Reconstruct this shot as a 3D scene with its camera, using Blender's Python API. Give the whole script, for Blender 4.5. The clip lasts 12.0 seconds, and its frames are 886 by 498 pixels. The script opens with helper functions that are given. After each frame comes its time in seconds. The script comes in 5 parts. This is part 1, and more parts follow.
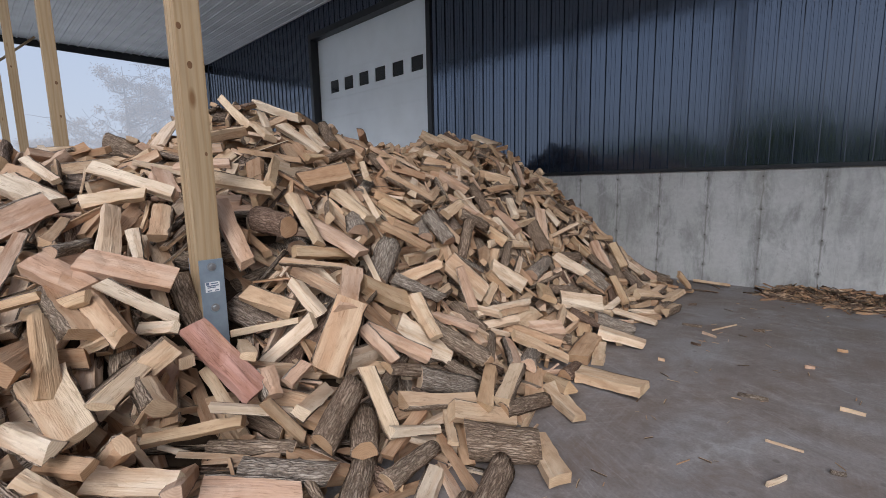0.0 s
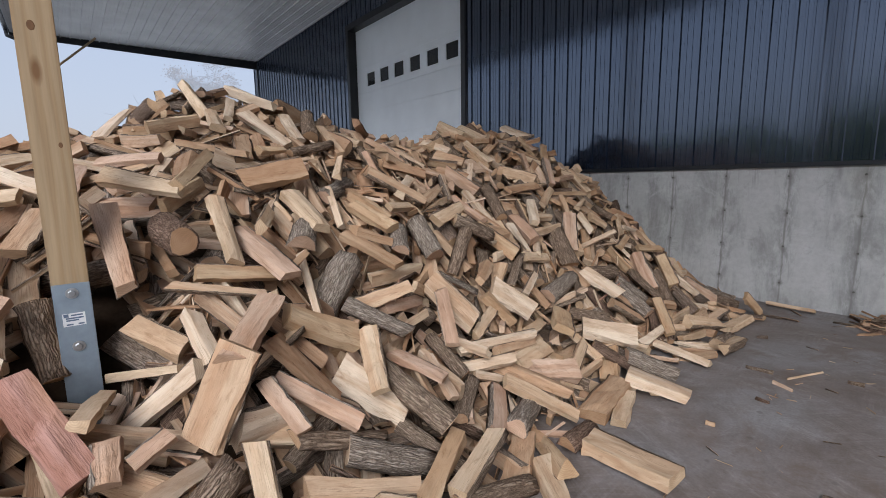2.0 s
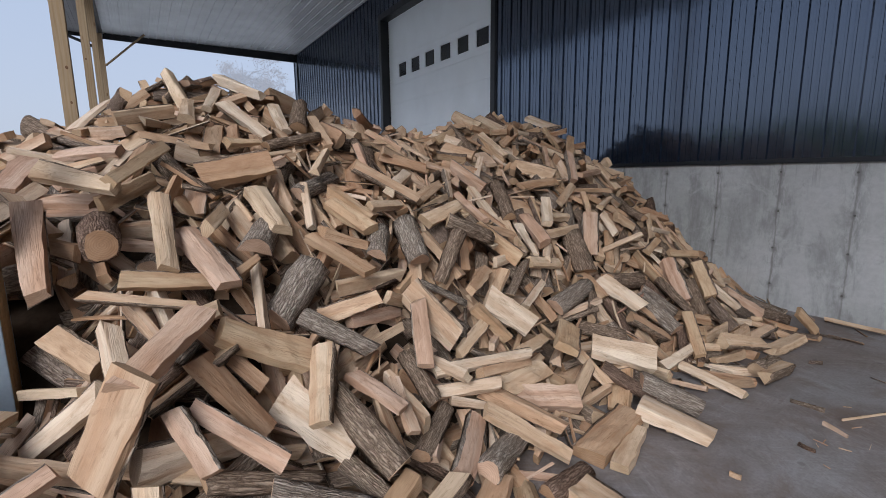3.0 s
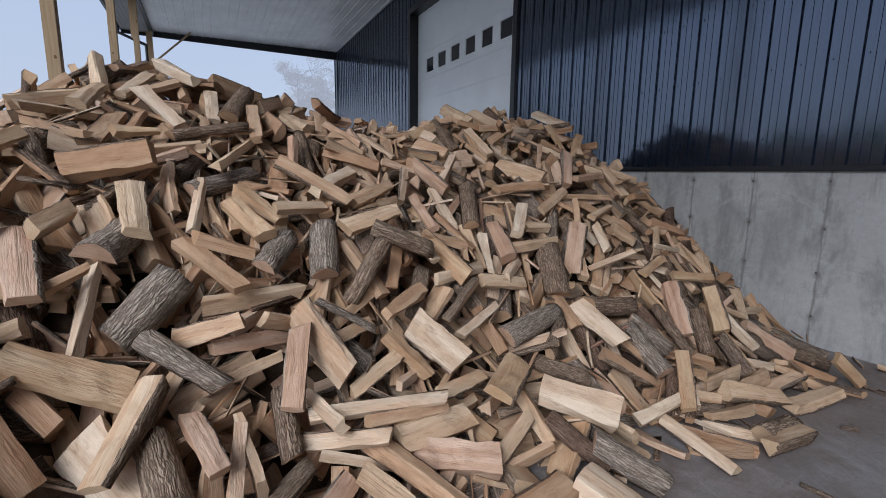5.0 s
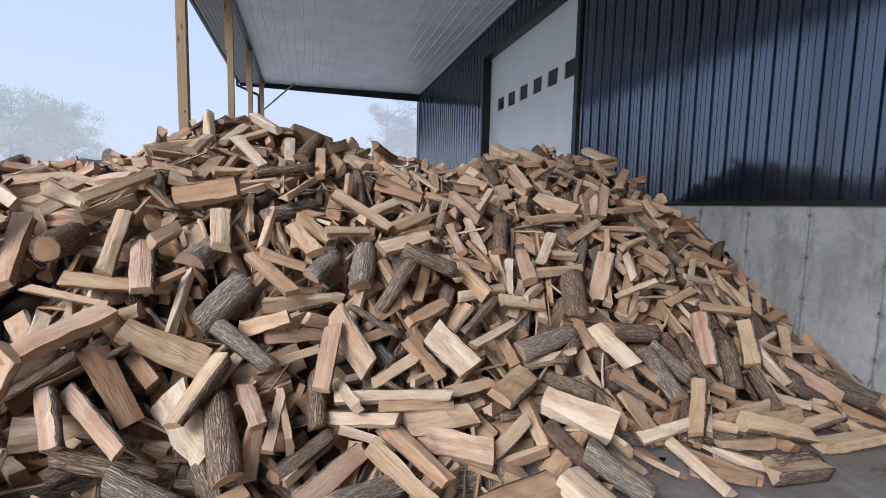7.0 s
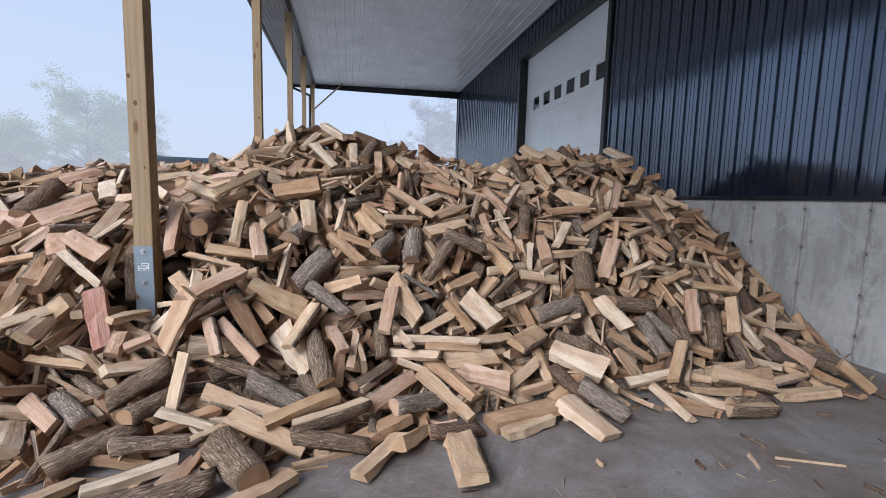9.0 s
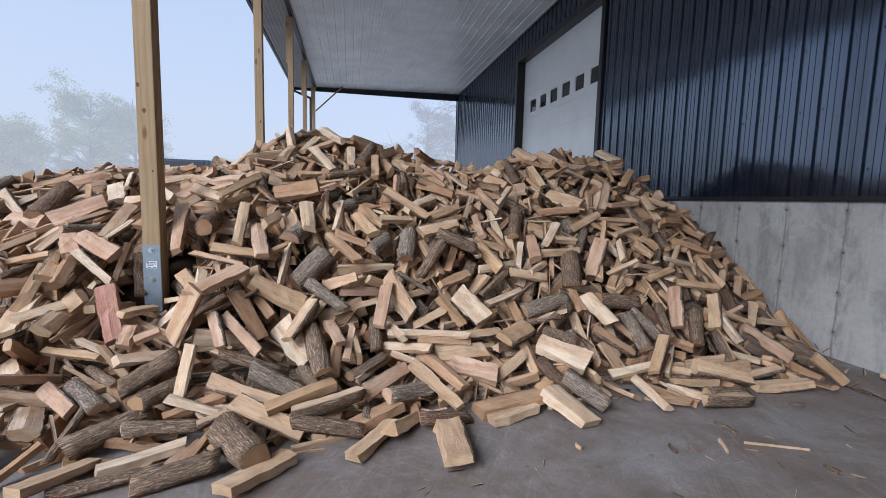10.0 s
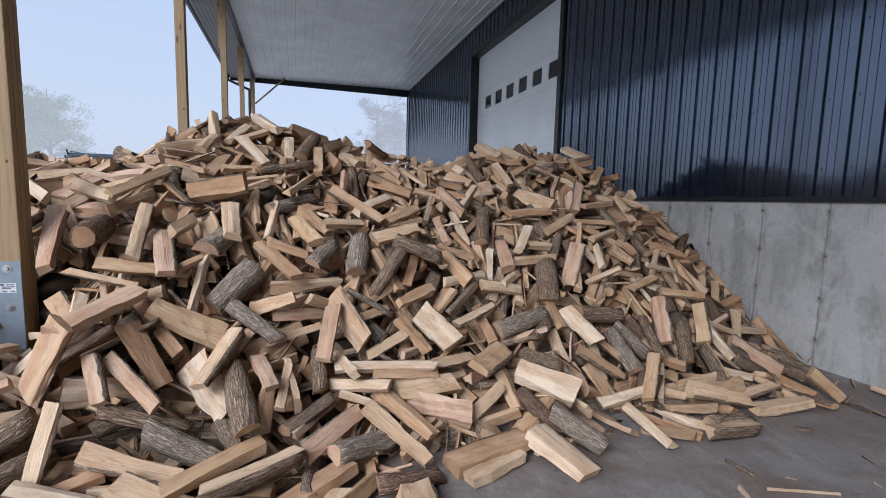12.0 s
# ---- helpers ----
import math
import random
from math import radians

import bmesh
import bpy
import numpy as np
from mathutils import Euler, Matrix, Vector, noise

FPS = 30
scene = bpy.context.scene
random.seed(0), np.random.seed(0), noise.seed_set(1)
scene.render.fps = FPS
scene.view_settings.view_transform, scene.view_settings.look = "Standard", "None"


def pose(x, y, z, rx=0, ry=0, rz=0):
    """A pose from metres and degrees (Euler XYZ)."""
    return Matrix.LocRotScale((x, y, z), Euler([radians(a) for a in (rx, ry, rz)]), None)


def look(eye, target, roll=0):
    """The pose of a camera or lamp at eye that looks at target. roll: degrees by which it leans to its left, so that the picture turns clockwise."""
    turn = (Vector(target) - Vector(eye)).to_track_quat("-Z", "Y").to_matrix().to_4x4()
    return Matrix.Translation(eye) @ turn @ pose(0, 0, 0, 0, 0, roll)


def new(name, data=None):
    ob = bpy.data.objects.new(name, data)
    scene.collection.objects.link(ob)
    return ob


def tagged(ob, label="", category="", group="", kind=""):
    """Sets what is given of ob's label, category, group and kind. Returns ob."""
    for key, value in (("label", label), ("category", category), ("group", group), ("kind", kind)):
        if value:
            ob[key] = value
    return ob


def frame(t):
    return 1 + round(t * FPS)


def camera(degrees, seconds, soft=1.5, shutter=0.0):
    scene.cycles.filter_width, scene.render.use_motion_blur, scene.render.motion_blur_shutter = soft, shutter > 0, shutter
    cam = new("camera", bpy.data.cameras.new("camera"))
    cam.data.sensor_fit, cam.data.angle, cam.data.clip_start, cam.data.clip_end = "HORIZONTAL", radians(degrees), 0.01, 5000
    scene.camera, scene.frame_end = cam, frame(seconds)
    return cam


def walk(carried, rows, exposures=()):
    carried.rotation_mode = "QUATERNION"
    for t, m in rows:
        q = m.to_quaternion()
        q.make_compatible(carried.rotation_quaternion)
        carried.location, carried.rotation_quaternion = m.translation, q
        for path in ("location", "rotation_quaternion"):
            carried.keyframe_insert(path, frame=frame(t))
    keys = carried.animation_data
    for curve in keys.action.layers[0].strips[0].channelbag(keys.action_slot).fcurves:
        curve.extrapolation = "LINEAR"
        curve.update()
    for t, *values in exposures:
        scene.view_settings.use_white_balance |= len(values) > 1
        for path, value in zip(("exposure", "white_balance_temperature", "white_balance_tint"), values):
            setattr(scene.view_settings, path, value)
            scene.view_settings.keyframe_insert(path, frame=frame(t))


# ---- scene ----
cam = camera(88.8, 12.0, soft=0.5)
METRES, EYE, TILT, LEAN, TURN = 4.82, 1.44, 0.0, 0.0, 43.5
ROWS = [
    (0.0, 0.0, 0.0, 0.0, -0.16, -8.18, 1.14),
    (0.5, 0.0308, 0.0313, 0.0064, 1.95, -7.55, 1.28),
    (1.0, 0.0424, 0.0724, 0.0025, 3.43, -7.75, 1.09),
    (1.5, 0.0596, 0.1221, 0.005, 4.11, -8.27, 1.0),
    (2.0, 0.1028, 0.1644, 0.0036, 7.13, -8.57, 0.88),
    (2.5, 0.1426, 0.1997, 0.0064, 10.69, -9.23, 0.38),
    (3.0, 0.1669, 0.2506, 0.0069, 12.82, -9.4, 0.58),
    (5.0, 0.2859, 0.393, 0.0066, 19.52, -9.4, -0.87),
    (5.5, 0.3113, 0.4073, 0.0135, 21.62, -6.3, -1.23),
    (6.0, 0.3516, 0.4048, 0.0136, 25.15, -4.33, -1.82),
    (6.5, 0.369, 0.3905, 0.0106, 27.94, -4.22, -1.57),
    (7.0, 0.391, 0.3475, 0.0053, 29.99, -5.46, -1.3),
    (9.0, 0.4863, 0.2023, 0.0044, 34.84, -6.37, -1.57),
    (9.5, 0.5026, 0.1825, 0.0067, 34.78, -6.06, -1.38),
    (10.0, 0.521, 0.1796, 0.0048, 34.99, -6.21, -1.48),
    (10.5, 0.5226, 0.1851, 0.0075, 34.37, -5.78, -1.8),
    (11.0, 0.4939, 0.2055, 0.0092, 32.18, -5.12, -1.55),
    (11.5, 0.4598, 0.2329, 0.0046, 29.82, -5.89, -1.42),
    (12.0, 0.4336, 0.2826, 0.006, 28.69, -6.12, -1.51),
]
walk(cam, [(t, pose(0, 0, EYE, TILT, LEAN, TURN) @ pose(METRES * x, METRES * y, METRES * z, 90 + pitch, roll, yaw)) for t, x, y, z, yaw, pitch, roll in ROWS],
     exposures=[(0.0, 0.50, 6420, 12), (2.0, 0.55, 6400, 12), (3.0, 0.48, 6250, 12), (5.0, 0.48, 6120, 12), (5.5, 0.58, 6100, 12), (6.5, 0.80, 6150, 12), (7.0, 0.85, 6180, 12), (9.5, 0.76, 6120, 12), (12.0, 0.72, 6150, 12)])

# ---- daylight: thick bright fog, the glow strongest on the open side ----
SUN_DIR = Vector((0.46, -0.68, 0.57)).normalized()
world = bpy.data.worlds.new("fog_sky")
scene.world = world
world.use_nodes = True
wn = world.node_tree
wn.nodes.clear()
w_out = wn.nodes.new("ShaderNodeOutputWorld")
w_sky = wn.nodes.new("ShaderNodeTexSky")
w_sky.sky_type = "NISHITA"
w_sky.sun_disc = False
w_sky.sun_elevation = math.asin(SUN_DIR.z)
w_sky.sun_rotation = math.atan2(SUN_DIR.x, SUN_DIR.y)
w_sky.dust_density = 4.0
w_b1 = wn.nodes.new("ShaderNodeBackground")
w_b1.inputs["Strength"].default_value = 0.06
w_b2 = wn.nodes.new("ShaderNodeBackground")
w_b2.inputs["Color"].default_value = (0.57, 0.69, 0.90, 1)
w_b2.inputs["Strength"].default_value = 0.60
w_add = wn.nodes.new("ShaderNodeAddShader")
wn.links.new(w_sky.outputs[0], w_b1.inputs["Color"])
wn.links.new(w_b1.outputs[0], w_add.inputs[0])
wn.links.new(w_b2.outputs[0], w_add.inputs[1])
wn.links.new(w_add.outputs[0], w_out.inputs["Surface"])

sun_data = bpy.data.lights.new("sun", "SUN")
sun_data.energy = 2.5
sun_data.angle = radians(42)
sun_data.color = (0.90, 0.955, 1.0)
sun = new("sun", sun_data)
sun.matrix_world = look(SUN_DIR * 30, (0, 0, 0))


# ---- materials ----
class Mat:
    """A small builder round one node material."""

    def __init__(self, name, rough=0.7, metal=0.0, spec=0.5):
        self.m = bpy.data.materials.new(name)
        self.m.use_nodes = True
        self.t = self.m.node_tree
        self.p = self.t.nodes["Principled BSDF"]
        self.out = self.t.nodes["Material Output"]
        self.p.inputs["Roughness"].default_value = rough
        self.p.inputs["Metallic"].default_value = metal
        self.p.inputs["Specular IOR Level"].default_value = spec

    def node(self, kind, **props):
        n = self.t.nodes.new(kind)
        for k, v in props.items():
            if k == "op":
                n.operation = v
            elif k == "blend":
                n.data_type, n.blend_type = "RGBA", v
            elif k == "attr":
                n.attribute_name = v
            elif k == "feature":
                n.feature = v
        return n

    def put(self, socket, value):
        if isinstance(value, bpy.types.NodeSocket):
            self.t.links.new(value, socket)
        else:
            socket.default_value = value

    def coords(self, attr=None):
        if attr:
            return self.node("ShaderNodeAttribute", attr=attr).outputs["Vector"]
        return self.node("ShaderNodeTexCoord").outputs["Object"]

    def scaled(self, vec, scale, shift=None):
        n = self.node("ShaderNodeMapping")
        self.put(n.inputs["Vector"], vec)
        n.inputs["Scale"].default_value = scale
        if shift is not None:
            self.put(n.inputs["Location"], shift)
        return n.outputs[0]

    def noise(self, vec, scale, detail=4.0, rough=0.55, distort=0.0):
        n = self.node("ShaderNodeTexNoise")
        self.put(n.inputs["Vector"], vec)
        n.inputs["Scale"].default_value = scale
        n.inputs["Detail"].default_value = detail
        n.inputs["Roughness"].default_value = rough
        n.inputs["Distortion"].default_value = distort
        return n.outputs["Fac"]

    def voronoi(self, vec, scale, feature="F1"):
        n = self.node("ShaderNodeTexVoronoi", feature=feature)
        self.put(n.inputs["Vector"], vec)
        n.inputs["Scale"].default_value = scale
        return n.outputs["Distance"]

    def ramp(self, fac, *stops):
        n = self.node("ShaderNodeValToRGB")
        self.put(n.inputs["Fac"], fac)
        e = n.color_ramp.elements
        while len(e) < len(stops):
            e.new(0.5)
        for el, (pos, col) in zip(e, stops):
            el.position = pos
            el.color = (*col, 1) if isinstance(col, tuple) else (col, col, col, 1)
        return n.outputs["Color"]

    def math(self, op, a, b=0.0):
        n = self.node("ShaderNodeMath", op=op)
        self.put(n.inputs[0], a)
        self.put(n.inputs[1], b)
        return n.outputs[0]

    def mix(self, blend, fac, a, b):
        n = self.node("ShaderNodeMix", blend=blend)
        self.put(n.inputs["Factor"], fac)
        self.put(n.inputs["A"], a)
        self.put(n.inputs["B"], b)
        return n.outputs["Result"]

    def color(self, value):
        self.put(self.p.inputs["Base Color"], (*value, 1) if isinstance(value, tuple) else value)
        return self

    def rough(self, value):
        self.put(self.p.inputs["Roughness"], value)
        return self

    def bump(self, height, strength=0.5, distance=0.01):
        n = self.node("ShaderNodeBump")
        n.inputs["Strength"].default_value = strength
        n.inputs["Distance"].default_value = distance
        self.put(n.inputs["Height"], height)
        self.t.links.new(n.outputs[0], self.p.inputs["Normal"])
        return self


def tone_of(M):
    """A random value a piece: its own tone, shifted by the object's."""
    a = M.node("ShaderNodeAttribute", attr="tone").outputs["Fac"]
    r = M.node("ShaderNodeObjectInfo").outputs["Random"]
    own = M.math("GREATER_THAN", a, 1.5)
    free = M.math("FRACT", M.math("ADD", a, r))
    return M.math("ADD", M.math("MULTIPLY", own, M.math("SUBTRACT", a, 2.0)), M.math("MULTIPLY", M.math("SUBTRACT", 1.0, own), free))


WOOD_STOPS = ((0.0, (0.53, 0.37, 0.25)), (0.14, (0.64, 0.495, 0.355)), (0.30, (0.46, 0.31, 0.20)), (0.46, (0.69, 0.57, 0.445)),
              (0.60, (0.56, 0.395, 0.30)), (0.74, (0.56, 0.41, 0.27)), (0.86, (0.44, 0.28, 0.175)), (0.993, (0.47, 0.31, 0.205)), (0.999, (0.45, 0.255, 0.21)))


def make_wood(name, end=False):
    M = Mat(name, 0.78, spec=0.25)
    tone = tone_of(M)
    base = M.ramp(tone, *WOOD_STOPS)
    loc = M.coords("loc")
    if end:
        cut = M.scaled(loc, (0.05, 1, 1))
        ring = M.node("ShaderNodeTexWave")
        ring.wave_type, ring.rings_direction = "RINGS", "X"
        M.put(ring.inputs["Vector"], cut)
        ring.inputs["Scale"].default_value = 38
        ring.inputs["Distortion"].default_value = 2.5
        ring.inputs["Detail"].default_value = 2
        saw = M.noise(M.scaled(loc, (1, 90, 12)), 2.0, 3)
        c = M.mix("MULTIPLY", 0.32, base, M.ramp(ring.outputs["Fac"], (0.0, (0.62, 0.50, 0.38)), (1.0, (1.0, 0.96, 0.9))))
        c = M.mix("MULTIPLY", 0.5, c, M.ramp(saw, (0.3, 0.62), (0.7, 1.0)))
        c = M.mix("MULTIPLY", 0.8, c, M.ramp(M.noise(loc, 9, 3), (0.35, (0.68, 0.58, 0.48)), (0.65, (1.0, 0.97, 0.92))))
        M.color(c).bump(saw, 0.35, 0.004)
    else:
        fine = M.noise(M.scaled(loc, (2.2, 120, 120)), 1.9, 6, 0.7, 0.6)
        broad = M.noise(M.scaled(loc, (2.6, 8, 8)), 1.5, 4, 0.6, 0.8)
        heart = M.noise(M.scaled(loc, (0.7, 11, 11)), 1.2, 3, 0.55, 0.4)
        patch = M.noise(M.scaled(loc, (9, 26, 26)), 1.5, 5, 0.7, 0.6)
        streak = M.noise(M.scaled(loc, (1.3, 30, 30)), 1.5, 4, 0.65, 1.2)
        c = M.mix("MULTIPLY", 0.25, base, M.ramp(fine, (0.32, (0.66, 0.59, 0.52)), (0.58, (1.03, 1.02, 1.01))))
        c = M.mix("MULTIPLY", 0.85, c, M.ramp(broad, (0.30, (0.74, 0.66, 0.58)), (0.58, (1.06, 1.06, 1.05))))
        c = M.mix("MULTIPLY", 0.7, c, M.ramp(heart, (0.46, (1.04, 1.04, 1.04)), (0.58, (0.85, 0.73, 0.65))))
        c = M.mix("MULTIPLY", 0.5, c, M.ramp(patch, (0.31, (0.56, 0.47, 0.40)), (0.44, (1.0, 1.0, 1.0))))
        c = M.mix("MULTIPLY", 0.55, c, M.ramp(streak, (0.25, (0.36, 0.28, 0.22)), (0.31, (1, 1, 1))))
        stain = M.noise(M.scaled(loc, (1.1, 5, 5)), 1.6, 3, 0.5, 0.5)
        c = M.mix("MIX", M.math("MULTIPLY", M.ramp(stain, (0.56, 0.0), (0.68, 1.0)), 0.30), c, (0.50, 0.27, 0.14, 1))
        crack = M.noise(M.scaled(loc, (1.6, 42, 42)), 1.0, 2, 0.5, 0.3)
        crack = M.ramp(M.math("ABSOLUTE", M.math("SUBTRACT", crack, 0.5)), (0.004, 0.0), (0.014, 1.0))
        keep = M.ramp(M.noise(M.scaled(loc, (2.5, 12, 12)), 1.0, 2), (0.50, 1.0), (0.58, 0.0))
        c = M.mix("MULTIPLY", 0.42, c, M.mix("LIGHTEN", 1.0, M.mix("MIX", crack, (0.33, 0.24, 0.17, 1), (1, 1, 1, 1)), keep))
        M.color(c).bump(M.math("ADD", M.math("MULTIPLY", fine, 0.6), M.math("ADD", M.math("MULTIPLY", streak, 1.6), M.math("MULTIPLY", patch, 1.2))), 0.5, 0.012)
    return M.m


def make_bark():
    M = Mat("bark", 0.92, spec=0.12)
    loc = M.coords("loc")
    warp = M.node("ShaderNodeVectorMath", op="ADD")
    M.put(warp.inputs[0], M.scaled(loc, (4.2, 46, 46)))
    wob = M.node("ShaderNodeTexNoise")
    M.put(wob.inputs["Vector"], M.scaled(loc, (1.0, 2.0, 2.0)))
    wob.inputs["Scale"].default_value = 20
    wob.inputs["Detail"].default_value = 4
    double = M.node("ShaderNodeVectorMath", op="SCALE")
    M.put(double.inputs[0], wob.outputs["Color"])
    double.inputs["Scale"].default_value = 1.15
    M.put(warp.inputs[1], double.outputs[0])
    ridge = M.voronoi(warp.outputs[0], 1.7, "DISTANCE_TO_EDGE")
    fine = M.noise(M.scaled(loc, (24, 80, 80)), 1.5, 5, 0.65)
    flake = M.noise(M.scaled(loc, (7, 22, 22)), 1.4, 5, 0.65, 0.8)
    tone = tone_of(M)
    base = M.ramp(tone, (0.0, (0.46, 0.365, 0.285)), (0.35, (0.38, 0.285, 0.215)), (0.6, (0.47, 0.405, 0.345)), (0.85, (0.34, 0.235, 0.18)))
    furrow = M.math("ADD", ridge, M.math("MULTIPLY", M.math("SUBTRACT", fine, 0.5), 0.12))
    c = M.mix("MULTIPLY", 0.75, base, M.ramp(furrow, (0.0, (0.24, 0.20, 0.175)), (0.10, (0.60, 0.55, 0.51)), (0.28, (1.04, 1.02, 1.0))))
    c = M.mix("MULTIPLY", 0.8, c, M.ramp(flake, (0.32, (0.58, 0.52, 0.48)), (0.62, (1.10, 1.10, 1.10))))
    c = M.mix("MULTIPLY", 0.7, c, M.ramp(fine, (0.3, 0.58), (0.65, 1.1)))
    M.color(c)
    h = M.math("ADD", M.math("MULTIPLY", fine, 0.45), M.math("ADD", M.math("MULTIPLY", flake, 0.7), M.math("MINIMUM", M.math("MULTIPLY", ridge, 2.0), 0.6)))
    M.bump(h, 1.0, 0.012)
    return M.m


def make_metal(name, col, rough, spec=0.5, dirt=0.15):
    M = Mat(name, rough, spec=spec)
    co = M.coords()
    n = M.noise(co, 1.3, 4)
    M.color(M.mix("MULTIPLY", dirt, (*col, 1), M.ramp(n, (0.3, 0.5), (0.7, 1.2))))
    M.rough(M.ramp(M.noise(M.scaled(co, (6, 6, 1.2)), 2.0, 4), (0.3, rough - 0.06), (0.75, rough + 0.08)))
    M.bump(M.noise(M.scaled(co, (1, 1, 0.35)), 3.0, 2), 0.06, 0.02)
    return M.m


def make_siding():
    """Gloss-painted steel, slightly wavy between the ribs."""
    M = Mat("black_siding", 0.2, spec=1.0)
    M.p.inputs["IOR"].default_value = 1.82
    co = M.coords()
    n = M.noise(co, 1.3, 4)
    M.color(M.mix("MULTIPLY", 0.5, (0.008, 0.012, 0.022, 1), M.ramp(n, (0.3, 0.5), (0.7, 1.2))))
    M.put(M.p.inputs["Specular Tint"], (0.70, 0.81, 1.0, 1))
    M.rough(M.ramp(M.noise(M.scaled(co, (6, 6, 1.2)), 2.0, 4), (0.3, 0.10), (0.75, 0.19)))
    M.bump(M.noise(M.scaled(co, (2.5, 1, 0.5)), 2.6, 2), 0.10, 0.02)
    return M.m


def make_concrete_wall():
    M = Mat("poured_concrete", 0.82, spec=0.3)
    co = M.coords()
    big = M.noise(co, 0.9, 5, 0.6)
    streak = M.noise(M.scaled(co, (2.2, 1, 0.7)), 1.9, 6, 0.68, 0.5)
    fine = M.noise(co, 22, 5, 0.65)
    base = M.ramp(big, (0.30, (0.31, 0.312, 0.31)), (0.5, (0.385, 0.388, 0.388)), (0.72, (0.45, 0.455, 0.46)))
    c = M.mix("MULTIPLY", 0.8, base, M.ramp(streak, (0.32, (0.58, 0.58, 0.57)), (0.52, (1.04, 1.04, 1.04))))
    bloom = M.ramp(M.noise(M.scaled(co, (1, 1, 1.4)), 2.4, 7, 0.75, 0.8), (0.54, 0.0), (0.66, 1.0))
    c = M.mix("MIX", M.math("MULTIPLY", bloom, 0.4), c, (0.50, 0.505, 0.51, 1))
    damp = M.ramp(M.noise(M.scaled(co, (1.3, 1, 1)), 3.4, 7, 0.75, 0.8), (0.56, 0.0), (0.68, 1.0))
    c = M.mix("MIX", M.math("MULTIPLY", damp, 0.45), c, (0.21, 0.205, 0.195, 1))
    c = M.mix("MULTIPLY", 0.35, c, M.ramp(fine, (0.3, 0.7), (0.6, 1.05)))
    # form seams every 0.625 m, stained where water ran down them
    sep = M.node("ShaderNodeSeparateXYZ")
    M.put(sep.inputs[0], co)
    ux = M.math("ADD", sep.outputs["X"], M.math("MULTIPLY", M.math("SUBTRACT", M.noise(co, 5, 3), 0.5), 0.035))
    d = M.math("ABSOLUTE", M.math("SUBTRACT", M.math("FRACT", M.math("DIVIDE", M.math("ADD", ux, 100 * 0.625 + 0.41 + 0.3125), 0.625)), 0.5))
    seam = M.ramp(M.math("ADD", d, M.math("MULTIPLY", M.noise(M.scaled(co, (4, 1, 1.2)), 4, 4), 0.055)), (0.030, 1.0), (0.048, 0.0))
    c = M.mix("MIX", M.math("MULTIPLY", seam, 0.8), c, (0.19, 0.185, 0.175, 1))
    # dark smudges round the form ties
    dz = M.math("ABSOLUTE", M.math("SUBTRACT", M.math("FRACT", M.math("DIVIDE", M.math("ADD", sep.outputs["Z"], 4.0 - 0.25 + 0.2), 0.4)), 0.5))
    reach = M.math("SQRT", M.math("ADD", M.math("POWER", M.math("MULTIPLY", d, 0.625), 2.0), M.math("POWER", M.math("MULTIPLY", dz, 0.30), 2.0)))
    blot = M.ramp(M.math("ADD", reach, M.math("MULTIPLY", M.noise(co, 17, 5, 0.7), 0.07)), (0.045, 1.0), (0.075, 0.0))
    c = M.mix("MIX", M.math("MULTIPLY", blot, 0.75), c, (0.16, 0.158, 0.15, 1))
    smear = M.ramp(M.noise(M.scaled(co, (9, 1, 2.2)), 1.5, 6, 0.7, 0.6), (0.50, 0.0), (0.60, 1.0))
    c = M.mix("MIX", M.math("MULTIPLY", M.math("MULTIPLY", smear, M.ramp(d, (0.03, 1.0), (0.24, 0.0))), 0.6), c, (0.20, 0.20, 0.195, 1))
    run = M.ramp(M.noise(M.scaled(co, (14, 1, 0.8)), 1.2, 3), (0.60, 0.0), (0.70, 1.0))
    spots = M.ramp(M.noise(co, 1.7, 2), (0.55, 0.0), (0.66, 1.0))
    c = M.mix("MIX", M.math("MULTIPLY", M.math("MULTIPLY", run, spots), 0.5), c, (0.20, 0.20, 0.195, 1))
    c = M.mix("MIX", M.math("MULTIPLY", M.ramp(M.noise(M.scaled(co, (2, 1, 0.6)), 0.8, 3), (0.58, 0.0), (0.72, 1.0)), 0.22), c, (0.38, 0.37, 0.31, 1))
    M.color(c).bump(M.math("ADD", fine, streak), 0.2, 0.006)
    return M.m


